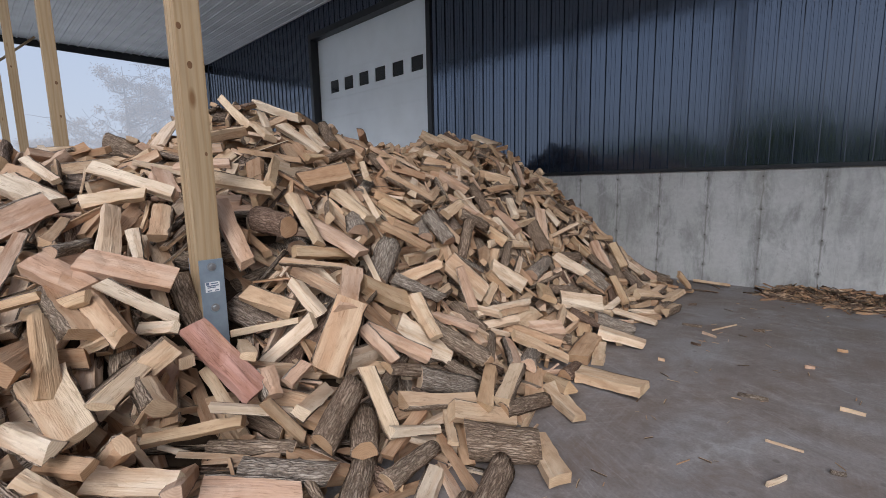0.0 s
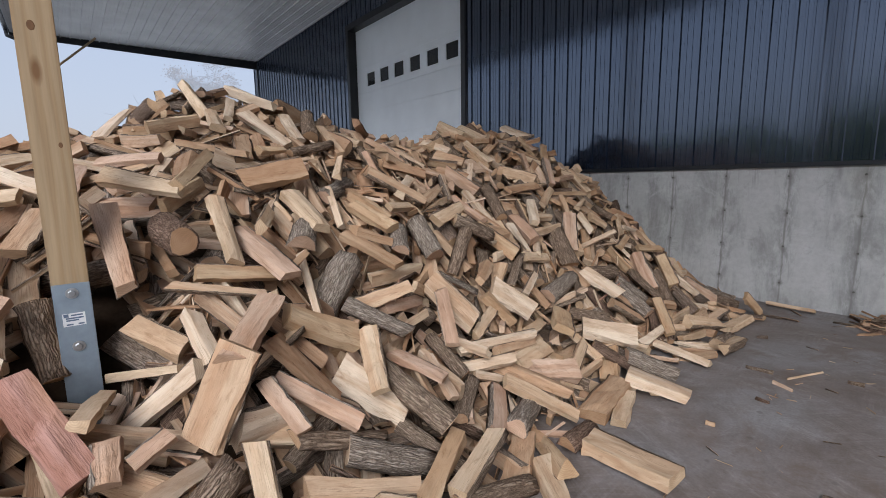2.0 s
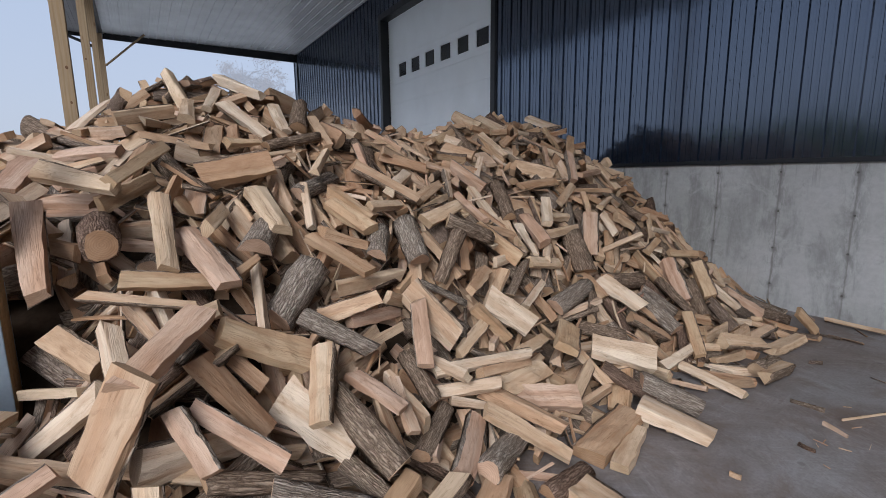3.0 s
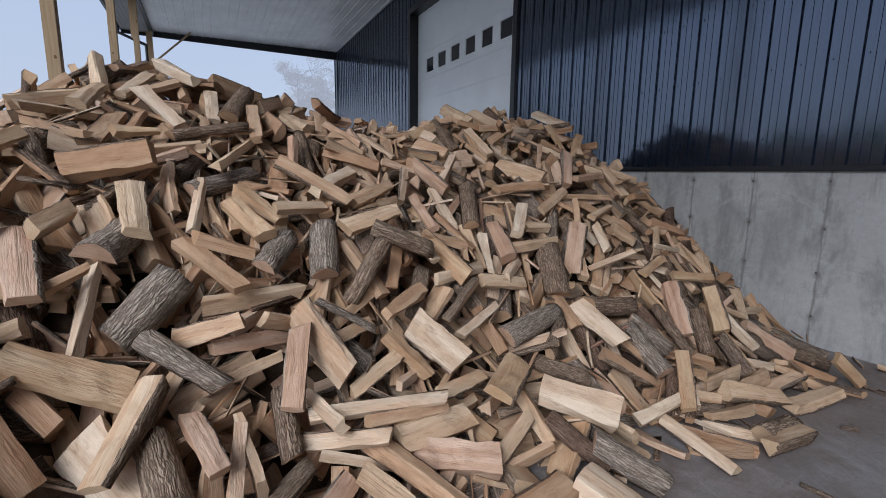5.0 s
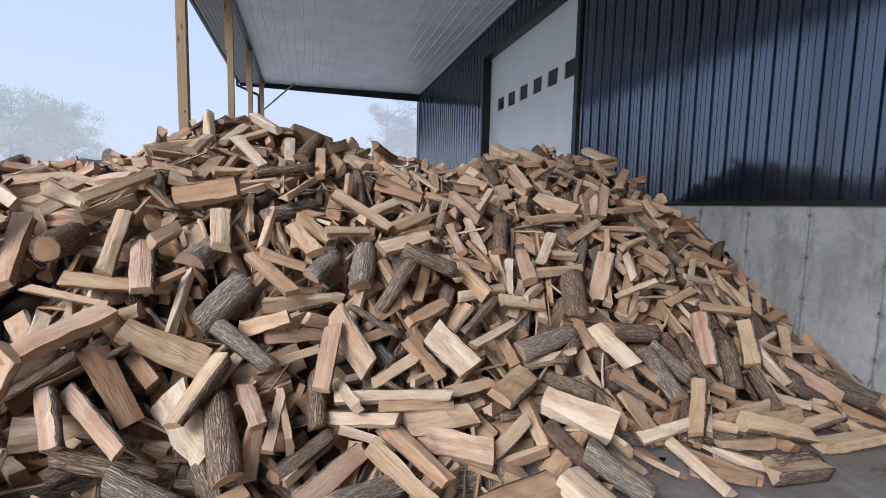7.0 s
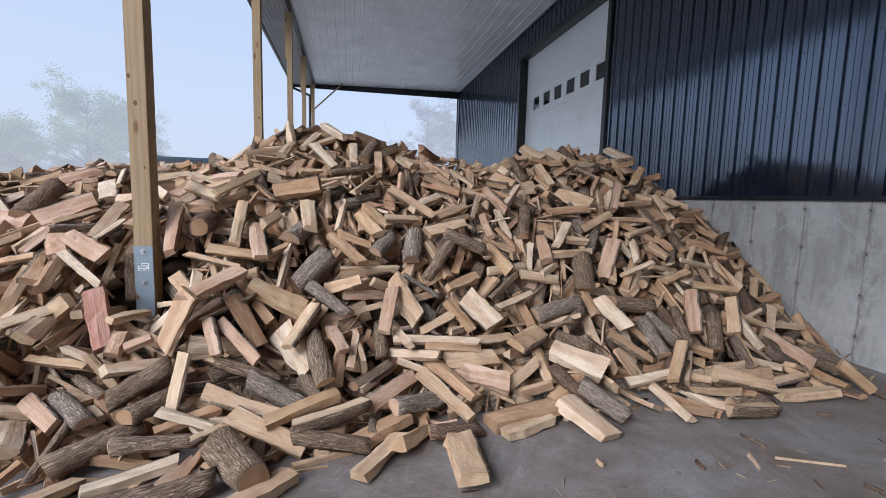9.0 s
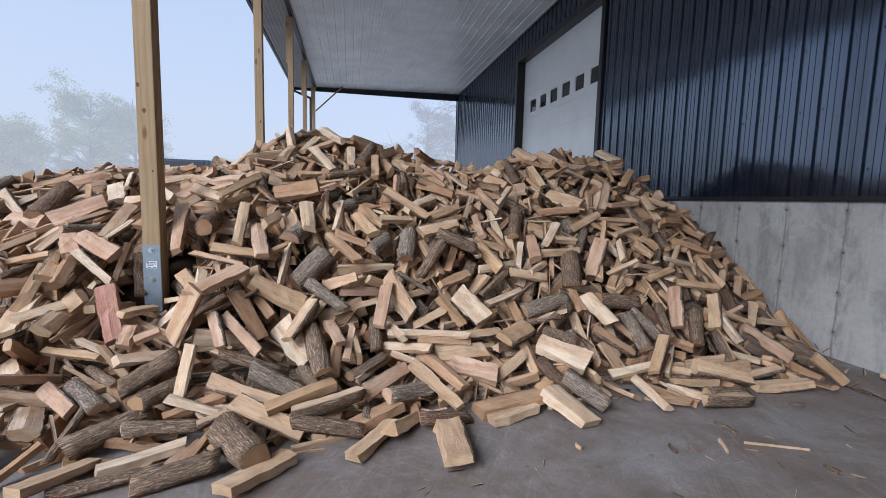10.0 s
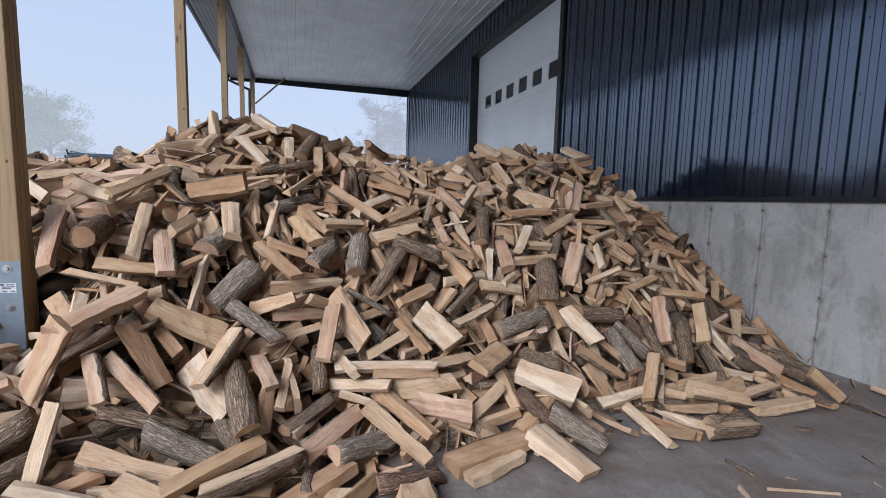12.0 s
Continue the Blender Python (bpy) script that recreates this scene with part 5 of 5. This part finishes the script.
def under_layer(count):
    """The buried pieces that show in the gaps, laid close on the heart of the heap."""
    big = [k for k in LIB if k["kind"] in ("wedge", "half", "plank", "billet")]
    out = []
    spots = np.flatnonzero(((TARGET > 0.22) & (XX > -5.4)).ravel())
    for _ in range(count):
        k = rng.choice(spots)
        x, y = XX.flat[k], YY.flat[k]
        yaw = rng.uniform(0, 6.28)
        c, s = math.cos(yaw), math.sin(yaw)
        if y + abs(s) * 0.22 > YW - 0.06 or (abs(x + 2.63) < 0.28 and abs(y - Y_POST) < 0.28):
            continue
        i, j = cells(np.array([x - 0.2 * c, x, x + 0.2 * c]), np.array([y - 0.2 * s, y, y + 0.2 * s]))
        h = CORE[i, j]
        slope = (h[2] - h[0]) / 0.4
        m = Matrix.Translation((x, y, h[1] + rng.uniform(0.0, 0.06))) @ Matrix.Rotation(yaw, 4, "Z") @ Matrix.Rotation(-math.atan(slope) + rng.gauss(0, 0.12), 4, "Y") @ Matrix.Rotation(rng.uniform(0, 6.28), 4, "X")
        out.append((rng.choice(big), m))
    return out


def fill_heap(count):
    big = [k for k in LIB if k["kind"] != "sliver"]
    small = [k for k in LIB if k["kind"] == "sliver"]
    done = 0
    for turn in range(count):
        if turn % 40 == 0:
            gap = np.clip(np.minimum(TARGET, lid) - field - 0.07, 0, None)
            gap[TARGET < 0.06] = 0
            gap *= np.where(XX < -5.4, 0.08, 1.0)
            flat = np.cumsum(gap.ravel())
            if flat[-1] < 1e-6:
                break
        k = int(np.searchsorted(flat, rng.random() * flat[-1]))
        x, y = XX.flat[k] + rng.uniform(-0.015, 0.015), YY.flat[k] + rng.uniform(-0.015, 0.015)
        item = rng.choice(small) if rng.random() < 0.08 else rng.choice(big)
        short = rng.uniform(0.74, 0.98)
        L = item["size"][0] * short
        roll = rng.choice((0, 0.5, 1.0, 1.5)) * math.pi + rng.uniform(-0.5, 0.5)
        h = abs(math.cos(roll)) * item["size"][2] + abs(math.sin(roll)) * item["size"][1]
        w = abs(math.sin(roll)) * item["size"][2] + abs(math.cos(roll)) * item["size"][1]
        fat = rng.uniform(0.58, 0.94)
        h, w = min(h, 0.17) * fat, min(w, 0.18) * fat
        best = None
        for _ in range(5):
            yaw = rng.uniform(0, 2 * math.pi)
            if y + abs(math.sin(yaw)) * L / 2 > YW - 0.06 or (abs(x + 2.63) < 0.3 and abs(y - Y_POST) < 0.3 and abs((x + 2.63) * math.sin(yaw) - (y - Y_POST) * math.cos(yaw)) < 0.09 + w / 2):
                continue
            z, slope = settle(x, y, yaw, L, w)
            if best is None or z < best[0]:
                best = (z, slope, yaw)
        if best is None:
            continue
        z, slope, yaw = best
        z -= 0.02
        (i, j), u = footprint(x, y, yaw, L * math.cos(math.atan(slope)), w, 10, 4)
        top = z + u * slope + h * 0.8
        if (top > lid[i, j] + 0.015).any() or (top - TARGET[i, j]).mean() > 0.035:
            continue
        lay(item, x, y, yaw, z + h * 0.46, slope, roll, short, fat)
        cover(x, y, yaw, L, w, h * 0.8, z, slope)
        done += 1
    return done


def crest_pieces(count):
    """Pieces that stick out along the crest, some nearly on end."""
    big = [k for k in LIB if k["kind"] in ("wedge", "billet", "plank")]
    for _ in range(count):
        y = rng.uniform(-0.6, 6.5)
        x = float(np.interp(y, (0.8, 1.7, 2.8, 4.6, 5.4, 6.5), (-4.2, -4.1, -4.3, -4.4, -4.6, -4.5))) + rng.gauss(0, 0.35)
        i, j = cells(np.array([x]), np.array([y]))
        lay(rng.choice(big), x, y, rng.uniform(0, 6.28), float(field[i, j][0]) + 0.02, math.tan(rng.choice((0.08, 0.15, 0.25, 0.32)) * rng.choice((-1, 1))), rng.uniform(0, 6.28), 0.78, 0.68)


clear = (XX > -2.58) & (XX < -2.22) & (np.abs(YY - Y_POST) < 0.15)   # the bracket of the first post stays free
lid[clear] = np.minimum(lid[clear], 0.58)
UNDER = under_layer(1500)
fill_heap(15000)
crest_pieces(30)

# dark sheet at the heart of the heap, the shade between logs in its colour
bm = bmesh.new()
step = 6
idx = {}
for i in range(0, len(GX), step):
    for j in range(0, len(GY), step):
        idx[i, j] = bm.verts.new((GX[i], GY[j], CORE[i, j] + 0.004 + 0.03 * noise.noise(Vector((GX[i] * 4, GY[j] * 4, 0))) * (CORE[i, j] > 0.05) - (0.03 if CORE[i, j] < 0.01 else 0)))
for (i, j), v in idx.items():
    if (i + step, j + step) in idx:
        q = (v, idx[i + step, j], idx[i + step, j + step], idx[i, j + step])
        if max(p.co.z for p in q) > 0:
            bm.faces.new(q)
core = new("wood_litter", to_mesh("wood_litter", bm, GAP_SHADE))
tagged(core, "dark sheet inside the firewood heap, coloured as the shade in its gaps", "wood litter", kind="stuff")


def joined(name, pieces, label, category, tones=None):
    """Many pieces as one object."""
    VV, FF, SS, LL, TT, base = [], [], [], [], [], 0
    for item, m in pieces:
        M3 = np.array(m)
        VV.append(item["V"] @ M3[:3, :3].T + M3[:3, 3])
        FF += [[i + base for i in f] for f in item["F"]]
        SS += item["S"]
        sh = rng.uniform(0, 50)
        LL.append(item["LOC"] + np.array((sh, 0, 0)))
        TT.append(np.full(len(item["V"]), rng.random() if tones is None else 2.0 + rng.choice(tones)))
        base += len(item["V"])
    me = bpy.data.meshes.new(name)
    me.from_pydata(np.concatenate(VV).tolist(), [], FF)
    for m in (WOOD, END, BARK):
        me.materials.append(m)
    me.polygons.foreach_set("material_index", SS)
    me.polygons.foreach_set("use_smooth", [s == 2 for s in SS])
    me.attributes.new("loc", "FLOAT_VECTOR", "POINT").data.foreach_set("vector", np.concatenate(LL).astype(np.float32).ravel())
    me.attributes.new("tone", "FLOAT", "POINT").data.foreach_set("value", np.concatenate(TT).astype(np.float32))
    me.update()
    return tagged(new(name, me), label, category, kind="stuff")


# the pieces lying lowest on the near slope are single things, the rest of the heap is one
near = sorted(range(len(PLACED)), key=lambda k: (PLACED[k][2] + 0.2) ** 2 + 0.6 * (PLACED[k][3] - 2.2) ** 2)
single = set(near[:75])
for item, m in HAND:
    firewood(item, m)
for k in sorted(single):
    firewood(PLACED[k][0], PLACED[k][1])
joined("firewood_heap", UNDER + [(p[0], p[1]) for k, p in enumerate(PLACED) if k not in single], "large heap of split firewood, pale wood and dark bark", "firewood heap")

# ---- bark chips swept against the concrete wall ----
slivers = [k for k in LIB if k["kind"] == "sliver"]
dark_slivers = [dict(k, S=[2] * len(k["S"])) for k in slivers]
chips = []
for k in range(900):
    a, b = rng.gauss(0, 0.42), abs(rng.gauss(0, 0.24))
    x, y = -0.10 + a, YW - 0.03 - b
    if y < 6.25 or x < -0.95:
        continue
    z = 0.008 + max(0, 0.12 - 0.14 * b / 0.4 - 0.06 * abs(a)) * rng.random()
    yaw = rng.gauss(0.25, 0.9)
    half = 0.16 * abs(math.sin(yaw)) + 0.03
    f = rng.uniform(0.45, 1.05)
    m = Matrix.Translation((x, min(y, YW - half), z)) @ Matrix.Rotation(yaw, 4, "Z") @ Matrix.Rotation(rng.gauss(0, 0.20), 4, "Y") @ Matrix.Rotation(rng.uniform(-0.8, 0.8), 4, "X") @ Matrix.Diagonal((f, rng.uniform(0.15, 0.9), rng.uniform(0.2, 0.9), 1))
    chips.append((rng.choice(slivers if rng.random() < 0.5 else dark_slivers), m))
joined("bark_chips", chips, "low heap of bark strips and splinters by the concrete wall", "wood chips", (0.30, 0.30, 0.95, 0.90, 0.30, 0.14))
tail = []
for k in range(26):
    y = rng.uniform(6.25, YW - 0.12)
    x = -2.25 + rng.gauss(0.25, 0.42) + (y - 6.4) * 0.1
    if not -2.3 < x < -1.15:
        continue
    z = 0.008 + max(0.0, (-1.8 - x)) * 0.2 + rng.random() * 0.012
    tail.append((rng.choice(slivers), Matrix.Translation((x, y, z)) @ Matrix.Rotation(rng.gauss(2.2, 0.5), 4, "Z") @ Matrix.Rotation(rng.gauss(0.0, 0.02), 4, "Y") @ Matrix.Diagonal((0.6, 0.9, 0.45, 1))))
joined("bark_strips", tail, "dark bark strips and splinters at the foot of the heap", "wood chips", (0.30, 0.96, 0.60, 0.74))
crumbs = []
for k in range(120):
    y = rng.uniform(0.6, 6.6)
    x = -1.05 + abs(rng.gauss(0, 0.45)) if rng.random() < 0.7 else rng.uniform(-1.0, 2.5)
    s = rng.uniform(0.05, 0.26)
    crumbs.append((rng.choice(slivers), Matrix.Translation((x, y, 0.006)) @ Matrix.Rotation(rng.uniform(0, 6.3), 4, "Z") @ Matrix.Diagonal((s, s * 1.2, s * 0.7, 1))))
CHIPS = ((-0.32, 2.88, -0.15, 2.88, 0), (-0.25, 2.44, -0.19, 2.57, 1), (-0.04, 3.59, 0.08, 3.59, 2), (-1.01, 4.76, -0.87, 5.10, 0), (-1.06, 4.63, -0.93, 4.57, 2),
         (-1.28, 4.79, -1.10, 4.80, 3), (-0.55, 3.41, -0.38, 3.43, 4), (-0.04, 2.76, 0.02, 2.78, 5), (-1.06, 4.27, -0.98, 4.26, 5), (-0.11, 4.84, -0.04, 4.85, 1),
         (-0.27, 4.25, -0.21, 4.27, 2), (-1.15, 3.70, -1.10, 3.71, 1), (-0.72, 5.01, -0.63, 5.02, 3), (-1.44, 5.60, -1.37, 5.66, 4))
for x0, y0, x1, y1, k in CHIPS:
    d = math.hypot(x1 - x0, y1 - y0)
    it = (dark_slivers if k > 2 else slivers)[k]
    crumbs.append((it, Matrix.Translation(((x0 + x1) / 2, (y0 + y1) / 2, 0.010)) @ Matrix.Rotation(math.atan2(y1 - y0, x1 - x0), 4, "Z") @ Matrix.Diagonal((d / it["size"][0], 0.7, 0.8, 1))))
joined("floor_chips", crumbs, "scattered wood crumbs and bark bits on the slab", "wood chips")


# ---- outside in the fog ----
def tree(x, y, height, wide, leaf, seed, bare=0.0, low=0.10):
    """Trunk with limbs all the way up, uneven clumps of small leaves along the outer limbs."""
    r = random.Random(seed)
    t = thing("tree", "thin-crowned deciduous tree half lost in fog", "tree", group="trees in the fog", at=(x, y, -0.06))
    bm = bmesh.new()
    spots = []
    lean = Vector((r.gauss(0, 0.04), r.gauss(0, 0.04), 1))
    rod(bm, Vector((0, 0, 0)), lean * height * 0.55, height * 0.020, height * 0.011, 8)
    rod(bm, lean * height * 0.54, lean * height * 0.97, height * 0.011, 0.02, 6)
    for k in range(46):
        f = r.uniform(low, 0.95)
        out = wide * (0.35 + 0.65 * math.sin(math.pi * min(1, max(0.05, (1.02 - f) * 0.85)))) * r.uniform(0.45, 1.1)
        ang = r.uniform(0, 6.283)
        a = lean * height * f * 0.9
        b = a + Vector((math.cos(ang) * out, math.sin(ang) * out, out * r.uniform(0.1, 0.7)))
        p0, r0 = a, 0.05 + 0.05 * (1 - f)
        for step in range(1, 4):
            p1 = a.lerp(b, step / 3) + Vector((r.gauss(0, 0.09), r.gauss(0, 0.09), r.gauss(0, 0.09))) * out * (step < 3)
            rod(bm, p0, p1, r0, r0 * 0.62, 5)
            p0, r0 = p1, r0 * 0.62
        for q in range(6):
            c = a.lerp(b, r.uniform(0.35, 1.0))
            e = c + Vector((r.gauss(0, 0.3), r.gauss(0, 0.3), r.gauss(0.15, 0.3))) * out * 0.7
            rod(bm, c, e, 0.022, 0.008, 4)
            if r.random() > bare:
                spots.append((c.lerp(e, 0.8), r.uniform(0.18, 0.42)))
    part("trunk", bm, TRUNK, t)
    V, F = [], []
    for p, spread in spots:
        for k in range(int(170 * spread / 0.3)):
            c = p + Vector((r.gauss(0, spread), r.gauss(0, spread), r.gauss(0, spread * 0.7)))
            s = r.uniform(0.035, 0.08)
            u = Vector((r.gauss(0, 1), r.gauss(0, 1), r.gauss(0, 1))).normalized()
            w = u.orthogonal().normalized()
            n0 = len(V)
            V += [tuple(c + u * s), tuple(c + w * s * 0.6), tuple(c - u * s), tuple(c - w * s * 0.6)]
            F.append((n0, n0 + 1, n0 + 2, n0 + 3))
    me = bpy.data.meshes.new("crown")
    me.from_pydata(V, [], F)
    me.materials.append(leaf)
    ob = new("crown", me)
    ob.parent = t
    return t


tree(-40, -18.0, 9.0, 4.6, LEAF, 3, 0.15, 0.04)
tree(-44, -16.2, 9.8, 3.2, LEAF, 31, 0.40, 0.15)
tree(-42, -26.5, 7.4, 4.2, LEAF, 5, 0.15, 0.04)
tree(-39, -23.2, 6.2, 3.6, LEAF, 21, 0.1, 0.04)
tree(-46, -15.0, 3.6, 2.2, LEAF, 8, 0.3, 0.04)
tree(-62, -13.5, 6.2, 2.2, LEAF, 9, 0.4, 0.1)
tree(-42, 9.5, 11.2, 5.0, LEAF_RUST, 12, 0.35, 0.06)
tree(-50, 5.0, 6.0, 2.4, LEAF_RUST, 15, 0.3)

for k in range(6):   # the row of low trees that the siding mirrors
    tree(-13 + 4.6 * k, -17.5 - 2 * (k % 2), 3.4 + 0.6 * (k % 3), 3.2, LEAF, 40 + k, 0.1, 0.04)


def parked_truck(x, y):
    """Cab, bonnet and open bed; the bonnet along its own y."""
    t = thing("truck", "dark teal truck parked outside in the fog", "truck", at=(x, y, -0.06))

    def loft(outline, x0, x1, soft=0.04):
        bm = bmesh.new()
        a = [bm.verts.new((x0, u, v)) for u, v in outline]
        b = [bm.verts.new((x1, u, v)) for u, v in outline]
        for i in range(len(outline)):
            j = (i + 1) % len(outline)
            bm.faces.new((a[i], a[j], b[j], b[i]))
        bm.faces.new(a)
        bm.faces.new(list(reversed(b)))
        bmesh.ops.recalc_face_normals(bm, faces=bm.faces)
        bmesh.ops.bevel(bm, geom=[e for e in bm.edges], offset=soft, segments=2, profile=0.7, affect="EDGES")
        return bm

    part("cab", loft(((-0.75, 0.6), (-0.75, 2.30), (-0.62, 2.46), (0.52, 2.44), (1.02, 1.62), (1.02, 0.6)), -0.9, 0.9), TEAL, t)
    part("bonnet", loft(((1.0, 0.6), (1.0, 1.6), (1.85, 1.45), (1.98, 1.2), (1.98, 0.6)), -0.86, 0.86), TEAL, t)
    part("bed", loft(((-2.7, 0.75), (-2.7, 1.35), (-0.78, 1.35), (-0.78, 0.75)), -0.9, 0.9), TEAL, t)
    for x0, x1 in ((0.895, 0.912), (-0.912, -0.895)):
        part("side_window", loft(((-0.55, 1.66), (-0.55, 2.22), (0.42, 2.22), (0.78, 1.66)), x0 - 0.05, x1 + 0.05), DARK_GLASS, t, "dark side window")
        bm = bmesh.new()
        rod(bm, (x0 - 0.05, -0.6, 2.50), (x0 - 0.05, 0.5, 2.49), 0.022)
        part("roof_rail", bm, STICKER, t, "pale roof rail")
    part("windscreen", loft(((0.585, 2.345), (0.605, 2.36), (0.985, 1.735), (0.965, 1.72)), -0.74, 0.74, 0.004), DARK_GLASS, t, "dark windscreen")
    bm = bmesh.new()
    for k in range(4):
        rod(bm, (0.86, 0.56 + 0.13 * k, 2.40 - 0.2 * k), (0.86, 0.62 + 0.13 * k, 2.52 - 0.18 * k), 0.02)
    part("mirror", bm, TRIM, t)
    for xx in (-0.8, 0.8):
        for yy in (-1.8, 1.35):
            part("wheel", rod(bmesh.new(), (xx - 0.12, yy, 0.40), (xx + 0.12, yy, 0.40), 0.40, n=20), RUBBER, t)
    return t


truck = parked_truck(-18.9, -4.05)
truck.rotation_euler.z = radians(-90)
truck.scale = (1.1, 1.1, 1.16)

# curved glowing sheet added between the shed and the far trees to haze them
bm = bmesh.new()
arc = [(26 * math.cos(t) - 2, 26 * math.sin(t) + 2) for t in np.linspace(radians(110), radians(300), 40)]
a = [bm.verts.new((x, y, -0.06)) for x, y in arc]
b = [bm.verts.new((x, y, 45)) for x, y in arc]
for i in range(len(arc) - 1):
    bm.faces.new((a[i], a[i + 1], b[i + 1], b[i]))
veil = structure("backdrop_fog_glow", bm, FOG_GLOW, "glowing half-clear sheet standing in for the pale fog outside", "fog")
